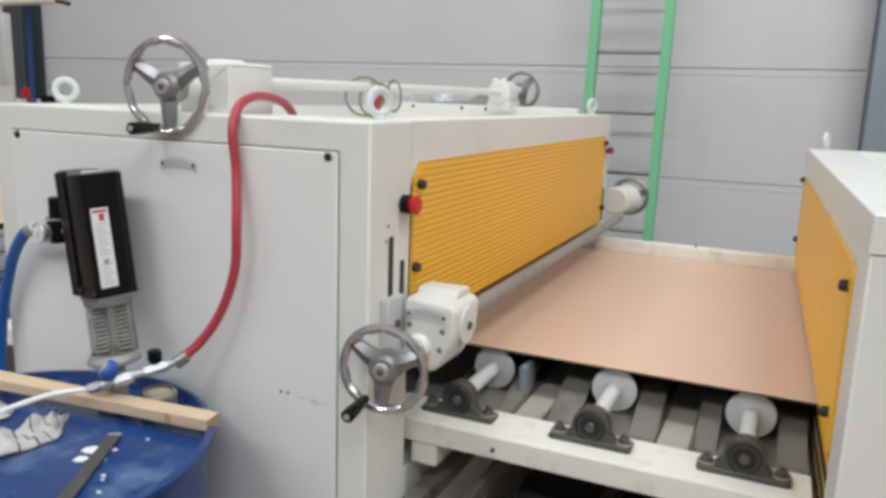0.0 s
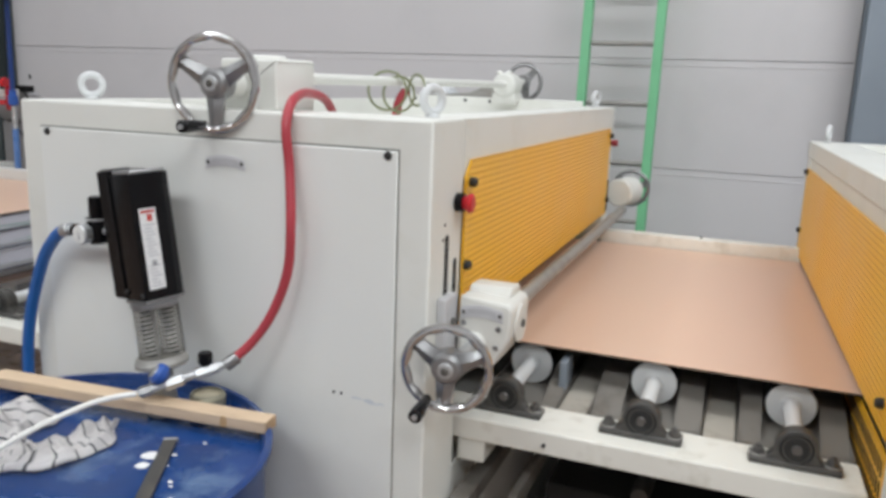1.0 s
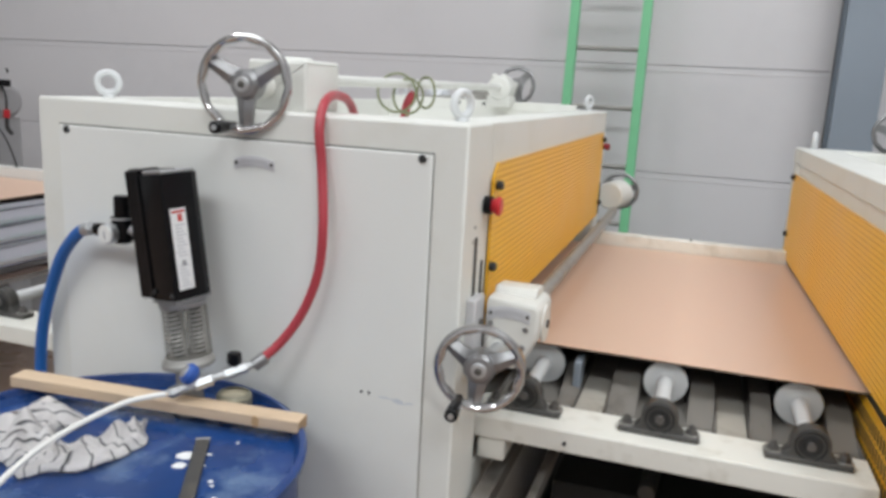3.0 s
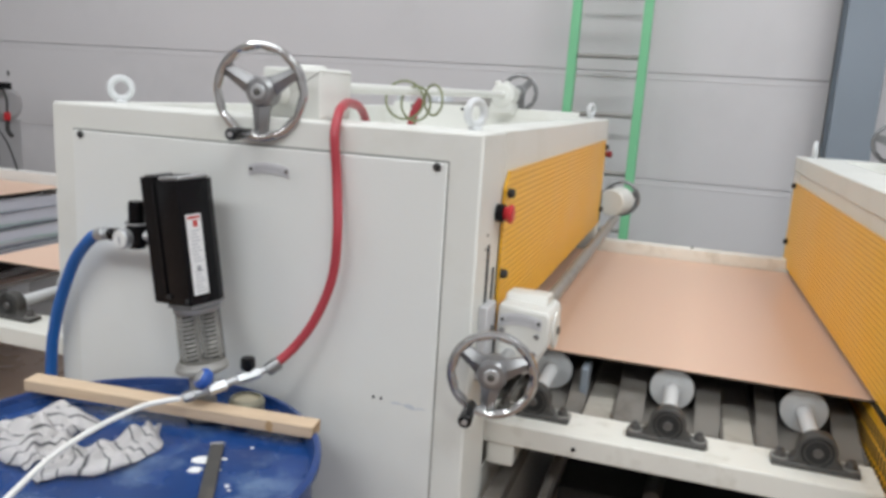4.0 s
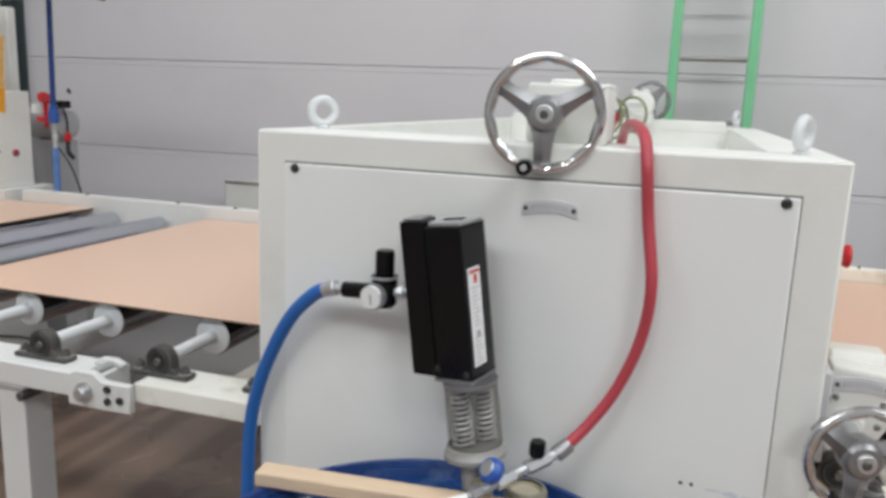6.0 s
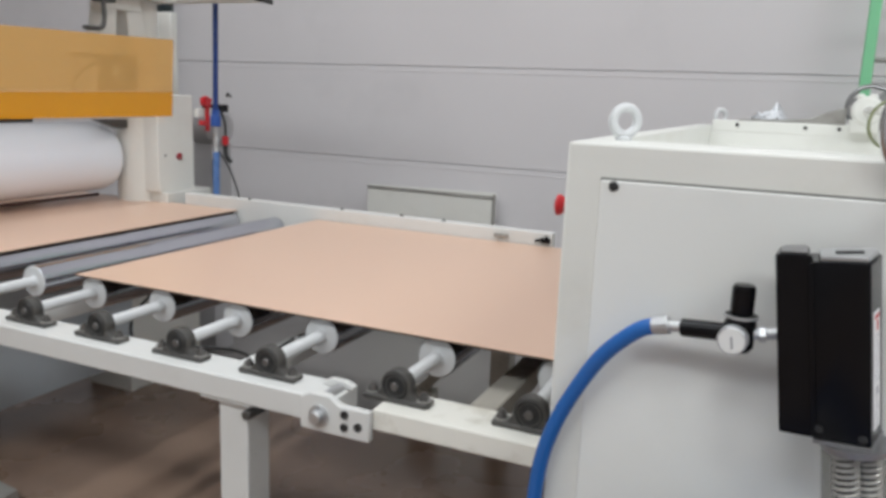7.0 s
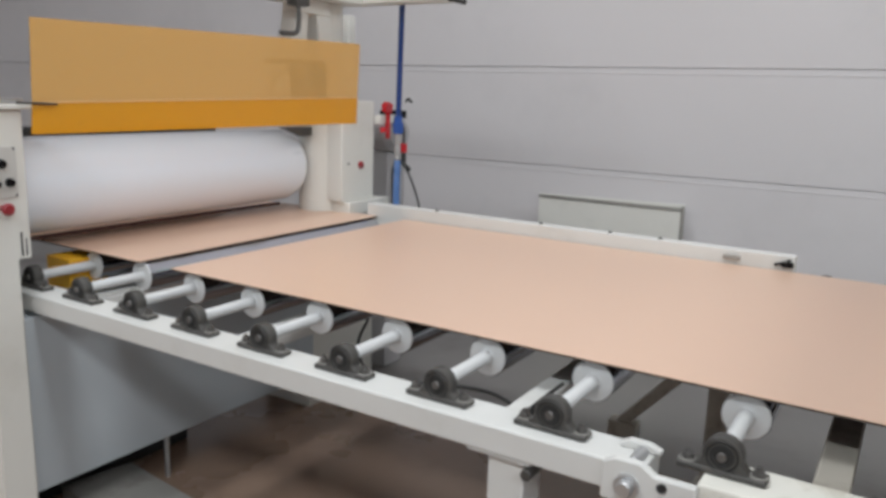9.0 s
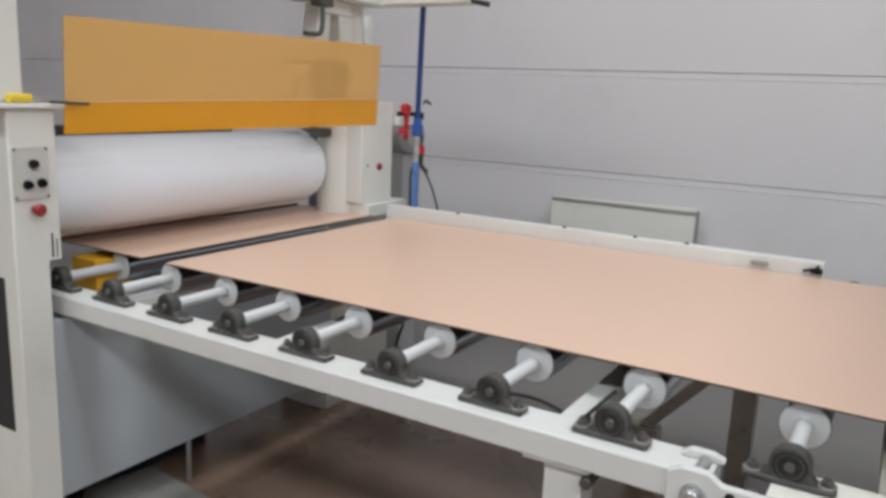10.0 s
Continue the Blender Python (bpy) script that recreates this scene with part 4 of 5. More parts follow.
part("crank_block", bm_box(PX - 0.04, PX + 0.02, 2.71, 2.79, 1.86, 1.904, 0.004), IRON, press)
# film roll and its shaft
ROLL_C = (PX - 0.300, 1.161)
film_roll = part("film_roll", bm_lathe([(0.04, 0.0), (0.160, 0.0), (0.166, 0.004), (0.166, 1.350), (0.150, 1.398), (0.04, 1.400)], (0, -0.70, 0), (0, 1, 0), 64), FILM, press, "large white plastic film roll")
film_roll.location = (ROLL_C[0], 2.255, ROLL_C[1])
part("core", bm_lathe([(0.0, 0), (0.045, 0), (0.045, 1.50), (0, 1.50)], (0, -0.74, 0), (0, 1, 0), 24), IRON, film_roll)
# black box stands in for the shade inside the press throat
part("throat_shade", bm_box(PX - 0.86, PX - 0.76, 1.56, 2.95, 0.958, 1.33, 0.003), DARK, press)
part("nip_edge", bm_box(PX - 0.330, PX - 0.322, 1.57, 2.95, 0.960, 0.975, 0.001), mat("dark_red_edge", (0.11, 0.05, 0.04), 0.5), press, "thin dark red nip edge under the film roll")
part("chain_guard", bm_prism([(2.80, 1.345), (2.98, 1.345), (2.98, 1.305), (2.93, 1.300)], "x", PX - 0.19, PX - 0.14, 0.003), IRON, press)
# amber shield
sh = [(1.552, 1.452), (3.110, 1.487), (3.126, 1.730), (1.562, 1.700)]
shield = part("shield", bm_prism(sh, "x", PX + 0.020, PX + 0.024), ORANGEFILM, press, "clear amber plastic splash shield")
fold = [(1.545, 1.357), (3.102, 1.366), (3.110, 1.485), (1.552, 1.450)]
fold_ob = part("shield_fold", bm_prism(fold, "x", PX + 0.018, PX + 0.026), ORANGEFOLD, press, "darker folded lower strip of the shield")
# pale strip paints the bright highlight between shield and fold
part("fold_glint", bm_prism([(1.552, 1.4496), (3.110, 1.4846), (3.110, 1.4884), (1.552, 1.4534)], "x", PX + 0.0265, PX + 0.0280), FOLD_GLINT, press, "pale strip painting the highlight line above the fold")
fold_ob.visible_shadow = shield.visible_shadow = False
sbm = bmesh.new()
for y0, y1, z0, z1 in ((2.727, 2.765, 1.478, 1.640), (2.845, 2.905, 1.478, 1.640), (2.766, 2.844, 1.478, 1.520), (2.766, 2.844, 1.600, 1.640)):
    bm_box(PX - 0.045, PX + 0.012, y0, y1, z0, z1, 0.003, 2, sbm)
sb = part("shield_bracket", sbm, mat("ochre_bracket", (0.075, 0.035, 0.004), 0.5, vary=0.1), press, "dark ochre square bracket behind the shield")
part("bar", bm_box(PX - 0.03, PX + 0.010, 2.565, 2.726, 1.618, 1.636, 0.002), IRON, sb)
part("bar", bm_tube(smooth_path([(PX - 0.01, 2.565, 1.470), (PX - 0.01, 2.575, 1.515), (PX - 0.01, 2.61, 1.555), (PX - 0.01, 2.66, 1.585), (PX - 0.01, 2.72, 1.610)]), 0.007, 10), IRON, sb)
# cabinet under the press
part("lower_panel", bm_box(PX - 0.40, PX - 0.030, 1.492, 2.860, 0.176, 0.775, 0.004), GREYBLUE, press, "pale grey-blue sheet panel below the board line")
part("yellow_block", bm_box(PX - 0.27, PX - 0.135, 1.73, 1.88, 0.8005, 0.915, 0.004), YELLOW, press, "yellow guard block below the boards")
part("foot", bm_prism([(-3.98, 1.70), (-3.36, 1.62), (-3.36, 1.90), (-3.93, 1.96)], "z", 0.0, 0.055, 0.006), GREYMETAL, press, "grey steel foot slab")
part("foot_screw", bm_rod((PX - 0.05, 2.03, 0.0), (PX - 0.05, 2.03, 0.1755), 0.010, 12), GALV, press)
# near-black block gives the dark band of shade below the panel
part("under_base", bm_box(PX - 0.40, PX - 0.26, 1.62, 2.30, 0.0, 0.1755, 0.005), DARK, press)
# cylinder, red valve and hanging air line on the far side
valve = thing("air_valve", "red ball valve and blue quick coupling on the far post", "valve")
part("bracket", bm_box(PX + 0.001, PX + 0.03, 3.276, 3.42, 1.360, 1.405, 0.004), PRESS, valve)
part("handle", bm_prism([(3.300, 1.420), (3.345, 1.410), (3.360, 1.455), (3.320, 1.470), (3.295, 1.455)], "x", PX + 0.025, PX + 0.055, 0.005), RED, valve, "red valve handle")
part("stem", bm_rod((PX + 0.035, 3.34, 1.29), (PX + 0.035, 3.34, 1.42), 0.012), RED, valve)
part("body", bm_rod((PX + 0.04, 3.30, 1.32), (PX + 0.04, 3.30, 1.345), 0.02), RED, valve)
airline = thing("air_line", "blue hanging air hose with steel fittings", "hose")
AX, AY = -3.617, 3.29
part("upper_hose", bm_tube(smooth_path([(AX + 0.02, AY, 2.12), (AX + 0.012, AY, 1.96), (AX + 0.005, AY, 1.65), (AX, AY, 1.40)]), 0.0135, 14), NAVYHOSE, airline)
part("nut", bm_lathe([(0.021, 0), (0.025, 0.004), (0.025, 0.03), (0.021, 0.034), (0, 0.034)], (AX + 0.015, AY, 1.945), (0, 0, 1), 18), BLACK, airline)
part("coupling", bm_lathe([(0, 0), (0.022, 0), (0.026, 0.006), (0.026, 0.055), (0.020, 0.060), (0.020, 0.085), (0, 0.085)], (AX, AY, 1.318), (0, 0, 1), 20), BLUEPL, airline, "blue plastic coupling")
part("fitting", bm_lathe([(0, 0), (0.011, 0), (0.013, 0.01), (0.010, 0.02), (0.014, 0.03), (0.014, 0.06), (0.010, 0.07), (0.013, 0.085), (0.013, 0.125), (0, 0.125)], (AX, AY, 1.192), (0, 0, 1), 16), GALV, airline, "bright steel fittings")
part("lower_hose", bm_rod((AX - 0.005, AY, 0.86), (AX, AY, 1.19), 0.017, 16), PALEHOSE, airline)
part("cable", bm_tube(smooth_path([(AX - 0.02, AY + 0.02, 1.20), (AX - 0.05, AY + 0.03, 1.12), (AX - 0.055, AY + 0.04, 0.98), (AX - 0.05, AY + 0.04, 0.80)]), 0.005, 8), RUBBER, airline)
part("cable", bm_tube(smooth_path([(AX, AY + 0.01, 1.20), (AX + 0.05, AY + 0.03, 1.12), (AX + 0.09, AY + 0.04, 1.02), (AX + 0.12, AY + 0.05, 0.90)]), 0.005, 8), RUBBER, airline)
blower = thing("blower", "grey round blower motor behind the press post", "motor")
part("body", bm_lathe([(0, 0), (0.08, 0.0), (0.100, 0.03), (0.105, 0.10), (0.10, 0.22), (0.07, 0.25), (0, 0.25)], (-4.06, 3.62, 1.30), (1, -0.15, 0), 32), PALEMOTOR, blower)
part("stand", bm_box(-4.02, -3.86, 3.54, 3.70, 0.0, 1.205, 0.005), PALEMOTOR, blower)
part("terminal_box", bm_box(-3.86, -3.74, 3.46, 3.54, 1.385, 1.425, 0.006), BLACK, blower)
part("cord", bm_tube(smooth_path([(-3.75, 3.48, 1.40), (-3.71, 3.47, 1.33), (-3.70, 3.46, 1.26)]), 0.007, 8), RUBBER, blower)
part("red_plug", bm_rod((-3.70, 3.46, 1.215), (-3.70, 3.46, 1.26), 0.018, 14), RED, blower)
part("lead", bm_tube(smooth_path([(-3.70, 3.46, 1.215), (-3.69, 3.45, 1.16), (-3.65, 3.44, 1.13)]), 0.012, 8), RUBBER, blower)
part("loop", bm_tube(smooth_path([(-3.72, 3.50, 1.47), (-3.68, 3.46, 1.485), (-3.63, 3.42, 1.47)]), 0.006, 8), RUBBER, blower)
knife = thing("screwdriver", "screwdriver with a yellow handle on the press shelf", "tool")
part("grip", bm_rod((PX + 0.00, 1.395, 1.459), (PX - 0.02, 1.470, 1.459), 0.013, 14), YELLOWPL, knife)
part("shank", bm_rod((PX - 0.02, 1.470, 1.457), (PX - 0.045, 1.560, 1.457), 0.006, 10), GALV, knife)
part("tip", bm_rod((PX + 0.03, 1.50, 1.451), (PX + 0.04, 1.62, 1.447), 0.004, 8), RUBBER, knife, "black rod")

# plate leaning on the wall
wplate = solid("steel_plate", bm_prism([(-3.365, 0.0), (-2.495, 0.0), (-2.500, 0.968), (-3.362, 0.952)], "y", 4.40, 4.418, 0.003), PRESS, "pale painted steel plate standing against the wall", "plate")
part("edge_strip", bm_box(-3.362, -2.505, 4.395, 4.402, 0.930, 0.948, 0.001), GREYMETAL, wplate)
part("edge_strip", bm_box(-2.515, -2.498, 4.394, 4.402, 0.0, 0.960, 0.001), GREYMETAL, wplate)
# knobs on the far rail of the outfeed table
latch = thing("rail_latch", "small black latch and grey stop on the far guide rail", "latch")
part("stop", bm_box(-2.010, -1.950, 3.0695, 3.0825, 0.962, 0.978, 0.003), GREYMETAL, latch)
part("block", bm_box(-1.812, -1.773, 3.0675, 3.0825, 0.958, 0.978, 0.003), BLACK, latch)
part("lever", bm_rod((-1.835, 3.074, 0.964), (-1.800, 3.074, 0.974), 0.005, 10), BLACK, latch)
part("knob", bm_rod((-1.790, 3.075, 0.978), (-1.790, 3.075, 0.987), 0.006, 10), BLACK, latch)

# ---- ladder ----
ladder = thing("ladder", "green-railed ladder with galvanised rungs leaning on the wall", "ladder")
lean = 0.07


def lad_y(z):
    return 4.34 - 0.0 - (2.0 - z) * lean


for lx in (-0.672, -0.300):
    stile = bm_prism([(lad_y(0.0) - 0.04, 0.0), (lad_y(0.0) + 0.02, 0.0), (lad_y(3.2) + 0.02, 3.2), (lad_y(3.2) - 0.04, 3.2)], "x", lx - 0.024, lx + 0.024, 0.006)
    part("stile", stile, GREEN, ladder)
for k in range(10):
    z = 0.232 + 0.305 * k
    # galvanised rungs take a darker grey metal to paint the shade on them
    part("rung", bm_rod((-0.645, lad_y(z) - 0.01, z), (-0.328, lad_y(z) - 0.01, z), 0.0125, 14), GREYMETAL, ladder)

# ---- drum and what stands on it ----
DC, DR, DZ = (-0.825, 1.016), 0.337, 0.906
drum = thing("oil_drum", "blue steel drum with scuffed paint-splashed lid", "drum", at=(DC[0], DC[1], 0))
prof = [(0, 0.012), (DR - 0.020, 0.012), (DR - 0.008, 0.0), (DR, 0.006), (DR - 0.002, 0.02)]
for zc in (0.29, 0.59):
    prof += [(DR - 0.012, zc - 0.03), (DR - 0.012, zc - 0.018), (DR, zc), (DR - 0.012, zc + 0.018), (DR - 0.012, zc + 0.03)]
prof += [(DR - 0.012, DZ - 0.03), (DR - 0.010, DZ - 0.016)]
part("shell", bm_lathe(prof, (0, 0, 0), (0, 0, 1), 72), DRUMBLUE, drum)
part("rim", bm_lathe([(DR - 0.010, DZ - 0.018), (DR + 0.002, DZ - 0.014), (DR + 0.003, DZ - 0.004), (DR - 0.002, DZ), (DR - 0.009, DZ - 0.001), (DR - 0.012, DZ - 0.012)], (0, 0, 0), (0, 0, 1), 72), DRUMBLUE, drum)
part("lid", bm_lathe([(DR - 0.011, DZ - 0.010), (DR - 0.018, DZ - 0.026), (DR - 0.04, DZ - 0.0255), (DR - 0.09, DZ - 0.0245), (0, DZ - 0.0235)], (0, 0, 0), (0, 0, 1), 72), LID, drum, "scuffed blue lid with worn paint")
random.seed(4)
LIDZ = DZ - 0.0240
for fx, fy, s in ((0.116, 0.078, 0.020), (0.128, 0.045, 0.015), (0.118, 0.125, 0.005), (0.150, 0.095, 0.006), (0.205, 0.02, 0.005), (0.215, 0.010, 0.004), (0.24, -0.02, 0.005), (0.165, 0.06, 0.003), (0.17, 0.15, 0.004)):
    pts = []
    for k in range(9):
        a = 2 * math.pi * k / 9
        rr = s * random.uniform(0.55, 1.1)
        pts.append((fx + rr * math.cos(a), fy + rr * 0.8 * math.sin(a)))
    part("paint_splash", bm_prism(pts, "z", LIDZ + 0.0002, LIDZ + 0.0014), PAPER, drum, "dried white paint splash")
bung = part("bung_cap", bm_lathe([(0.026, 0.036), (0.031, 0.036), (0.034, 0.030), (0.033, 0.0), (0.0, 0.0)], (0.084, 0.266, LIDZ), (0, 0, 1), 28), BRASS, drum, "dull metal bung cap")
part("centre", bm_lathe([(0, 0.026), (0.024, 0.026), (0.026, 0.032)], (0.084, 0.266, LIDZ), (0, 0, 1), 24), BEIGEPLAST, bung)

plank = solid("wooden_batten", bm_box(-0.293, 0.293, -0.020, 0.020, -0.0115, 0.0115, 0.003), PINE, "raw pine batten lying across the drum", "batten")
plank.location = (-0.856, 1.197, 0.9142)
plank.rotation_euler = (0, radians(1.0), radians(7.0))
part("end_grain", bm_box(0.2925, 0.2936, -0.0195, 0.0195, -0.0110, 0.0110, 0.0004, 1), ENDGRAIN, plank, "darker sawn end grain")
part("knot", bm_prism([(0.205, -0.010), (0.216, -0.010), (0.218, 0.004), (0.212, 0.010), (0.206, 0.010), (0.203, 0.0)], "y", -0.0203, -0.0195), mat("pine_knot", (0.48, 0.30, 0.15), 0.6), plank)

scraper = solid("metal_scraper", bm_box(-0.0118, 0.0118, -0.15, 0.15, 0, 0.006, 0.002), IRON, "dark flat metal bar lying on the drum lid", "tool")
scraper.location = (-0.642, 1.018, LIDZ + 0.001)
scraper.rotation_euler = (0, 0, radians(29))
part("worn_end", bm_box(-0.0122, 0.0122, 0.142, 0.1505, -0.0003, 0.0065, 0.001), GALV, scraper)


def rag(label, line, widths, h, seed, pleats):
    """A crumpled cloth laid along a line on the lid: one folded sheet with thickness, pleats across the line."""
    nu, nv = 64, 30
    rnd = random.Random(seed)
    ph = [rnd.uniform(0, 6.28) for _ in range(8)]
    mid = smooth_path([(x, y, 0) for x, y in line], nu // (len(line) - 1))
    nu = len(mid) - 1
    bm = bmesh.new()
    uv = bm.loops.layers.uv.new("UVMap")
    grid = []
    for i in range(nu + 1):
        s = i / nu
        d = (mid[min(i + 1, nu)] - mid[max(i - 1, 0)]).normalized()
        side = Vector((-d.y, d.x, 0))
        k = s * (len(widths) - 1)
        k0 = min(int(k), len(widths) - 2)
        wide = widths[k0] + (widths[k0 + 1] - widths[k0]) * (k - k0)
        row = []
        for j in range(nv + 1):
            v = j / nv * 2 - 1
            wob = 1 + 0.13 * math.sin(7 * s + ph[4] + (2 if v > 0 else 0)) + 0.10 * math.sin(17 * s + ph[5] * (1 if v > 0 else 2))
            wave = 0.5 + 0.5 * math.sin(pleats * 6.283 * s + 1.6 * math.sin(2.2 * v + ph[1]) + ph[0])
            crease = abs(noise.noise(Vector((s * 7 + seed, v * 2.4, 0.7))))
            lump = 0.5 + noise.noise(Vector((s * 3.1 - seed, v * 1.5, 2.0)))
            edge = max(abs(v), abs(2 * s - 1))
            z = h * (0.30 * wave + 0.70 * lump + 0.75 * crease) * (1 - 0.75 * edge ** 3) + 0.002
            p = mid[i] + side * v * wide * wob + d * 0.010 * math.sin(3.1 * v + ph[2] + 9 * s)
            row.append(bm.verts.new((p.x, p.y, max(0.0018, z))))
        grid.append(row)
    for i in range(nu):
        for j in range(nv):
            f = bm.faces.new((grid[i][j], grid[i + 1][j], grid[i + 1][j + 1], grid[i][j + 1]))
            for lp, (a, b) in zip(f.loops, ((i, j), (i + 1, j), (i + 1, j + 1), (i, j + 1))):
                lp[uv].uv = (a / nu, b / nv * 0.6)
    bmesh.ops.solidify(bm, geom=bm.faces[:], thickness=-0.0015)
    ob = solid("rag", bm, CLOTH, label, "cloth", group="rags on the drum", smooth=80)
    ob.location.z = LIDZ
    return ob


rag("crumpled white rag with dark stripes heaped on the drum", [(-1.075, 1.095), (-1.020, 1.075), (-0.975, 1.010), (-0.915, 0.962)], (0.050, 0.078, 0.066, 0.035), 0.042, 3, 4)
rag("striped white rag trailing across the drum lid", [(-0.915, 0.955), (-0.858, 1.000), (-0.832, 1.080), (-0.846, 1.155)], (0.052, 0.056, 0.040, 0.010), 0.030, 11, 6)

# ---- pump on the drum ----
PUMP = Vector((-0.805, 1.2415, LIDZ))
pump = thing("drum_pump", "black pneumatic drum pump with clear spring cylinder", "pump", at=PUMP)
pump.rotation_euler = (0, radians(-7.5), 0)
TILT = (math.cos(radians(7.5)), math.sin(radians(7.5)))


def at_pump(x, y, z):
    """A place in the hall, in the leaning pump's own space."""
    d = Vector((x, y, z)) - PUMP
    return Vector((d.x * TILT[0] + d.z * TILT[1], d.y, -d.x * TILT[1] + d.z * TILT[0]))


FA, FB, FC = Vector((-0.050, -0.006)), Vector((0.0142, -0.0225)), Vector((0.0318, 0.0425))
b = bm_prism([FA, FB, FC, (0.028, 0.062), (-0.050, 0.062)], "z", 0.221, 0.454, 0.0025)
body = part("motor_body", b, BLACK, pump, "glossy black pump body")
part("back_shell", bm_prism([(-0.092, 0.009), (-0.0505, -0.003), (-0.0505, 0.064), (-0.088, 0.064)], "z", 0.221, 0.462, 0.0025), BLACK, body)
part("seam_rib", bm_prism([(-0.0535, -0.0075), (-0.0475, -0.0090), (-0.0475, -0.003), (-0.0535, 0.0)], "z", 0.224, 0.452, 0.0008), BLACK, body)
part("lower_band", bm_prism([FA + Vector((-0.001, -0.0015)), FB + Vector((0.0008, -0.0018)), FC + Vector((0.0015, 0)), (0.029, 0.063), (-0.0495, 0.063)], "z", 0.2155, 0.2208, 0.001), CASTALU, body, "thin dull metal band under the body")
part("top_plate", bm_prism([(-0.040, -0.004), (0.0125, -0.0175), (0.0285, 0.0415), (0.025, 0.058), (-0.040, 0.058)], "z", 0.4542, 0.4605, 0.0015), GALV, body, "bare metal top plate")
part("top_slot", bm_box(-0.022, 0.010, 0.012, 0.026, 0.4606, 0.4625, 0.0005, 1), DARK, body)
part("top_cap", bm_prism([(-0.086, 0.014), (-0.054, 0.004), (-0.054, 0.058), (-0.083, 0.058)], "z", 0.4622, 0.4655, 0.001), CASTALU, body)


def on_facet(d0, d1, u0, u1, z0, z1):
    """Flat patch on the pump's label face: u runs from its front edge to the back, d stands out from it."""
    run = (FC - FB).normalized()
    out = Vector((run.y, -run.x))
    pts = [FB + run * u + out * d for u, d in ((u0, d0), (u1, d0), (u1, d1), (u0, d1))]
    return bm_prism(pts, "z", z0, z1)


L0, L1 = 0.0100, 0.0430
lab = part("label", on_facet(0.0000, 0.0012, L0, L1, 0.240, 0.390), PAPER, body, "white instruction label with red heading")
part("heading_bar", on_facet(0.0013, 0.0016, L0 + 0.003, L1 - 0.003, 0.3815, 0.3865), REDINK, lab)
part("heading_mark", on_facet(0.0013, 0.0016, L0 + 0.014, L0 + 0.024, 0.366, 0.379), REDINK, lab)
part("heading_mark", on_facet(0.0013, 0.0016, L0 + 0.012, L0 + 0.021, 0.283, 0.294), INK, lab)
for k in range(19):
    if k not in (7, 8):
        part("print_bar", on_facet(0.0013, 0.0016, L0 + 0.005 + 0.002 * (k % 2), L1 - 0.005 - 0.004 * (k % 3), 0.245 + 0.0063 * k, 0.2475 + 0.0063 * k), PALEINK, lab)
for u, sz in ((0.10, 0.236), (0.86, 0.230)):
    q = FA.lerp(FB, u)
    part("screw", bm_lathe([(0, -0.003), (0.0045, -0.003), (0.0055, 0), (0.0055, 0.002)], (q.x, q.y, sz), (0.25, 0.97, 0), 12), RUBBER, body)
CY = 0.012
part("collar", bm_lathe([(0, 0.205), (0.040, 0.205), (0.0435, 0.208), (0.0435, 0.2152), (0, 0.2152)], (0, CY, 0), (0, 0, 1), 36), CASTALU, pump)
part("clear_cylinder", bm_lathe([(0.0385, 0.112), (0.0425, 0.112), (0.0410, 0.205), (0.0385, 0.205)], (0, CY, 0), (0, 0, 1), 40), CLEAR, pump, "clear plastic spring housing")
for s in (-1, 1):
    turns, n = 11, 220
    coil = [(s * 0.0138 + 0.0150 * math.cos(2 * math.pi * turns * k / n), CY + s * 0.0138 + 0.0150 * math.sin(2 * math.pi * turns * k / n), 0.111 + 0.093 * k / n) for k in range(n + 1)]
    part("spring", bm_tube(coil, 0.0024, 6), SPRING, pump, "bright coil spring")
    # added dark core paints the shade between the spring's coils
    part("coil_gap_dark", bm_rod((s * 0.0138, CY + s * 0.0138, 0.112), (s * 0.0138, CY + s * 0.0138, 0.205), 0.0105, 18), IRON, pump, "dark rod added to darken the gaps between the coils")
part("lower_collar", bm_lathe([(0, 0.090), (0.043, 0.090), (0.049, 0.094), (0.049, 0.101), (0.0455, 0.106), (0.0435, 0.1118), (0, 0.1118)], (0, CY * 0.6, 0), (0, 0, 1), 36), GREYMETAL, pump)
part("foot", bm_lathe([(0, 0), (0.034, 0.0), (0.034, 0.012), (0.024, 0.018), (0.022, 0.090), (0, 0.090)], (0, 0, 0), (0, 0, 1), 28), MOTORGREY, pump)
# regulator and gauge
cap_top, gauge_at, inlet_at = at_pump(-0.989, 1.280, 1.276), at_pump(-0.996, 1.240, 1.206), at_pump(-1.096, 1.304, 1.196)
rx, ry, rz = cap_top
reg = part("regulator", bm_lathe([(0, -0.092), (0.016, -0.092), (0.020, -0.086), (0.021, -0.052), (0.017, -0.047), (0.0215, -0.045), (0.0215, -0.041), (0.0145, -0.039), (0.0155, -0.036), (0.0155, -0.004), (0.0125, 0.0), (0, 0.0)], (rx, ry, rz), (0.13, 0, 1), 24), BLACK, pump, "black air pressure regulator")
part("ring", bm_lathe([(0.0205, 0), (0.0232, 0.001), (0.0232, 0.004), (0.0205, 0.005)], (rx - 0.006, ry, rz - 0.0455), (0.13, 0, 1), 24), GALV, reg)
part("nipple", bm_rod((rx + 0.008, ry, rz - 0.068), (-0.086, 0.040, rz - 0.066), 0.0085, 14), GALV, reg)
part("nipple_nut", bm_rod((rx + 0.016, ry, rz - 0.068), (rx + 0.026, ry, rz - 0.068), 0.0115, 6), GALV, reg)
sleeve_end = Vector((rx - 0.012, ry, rz - 0.068))
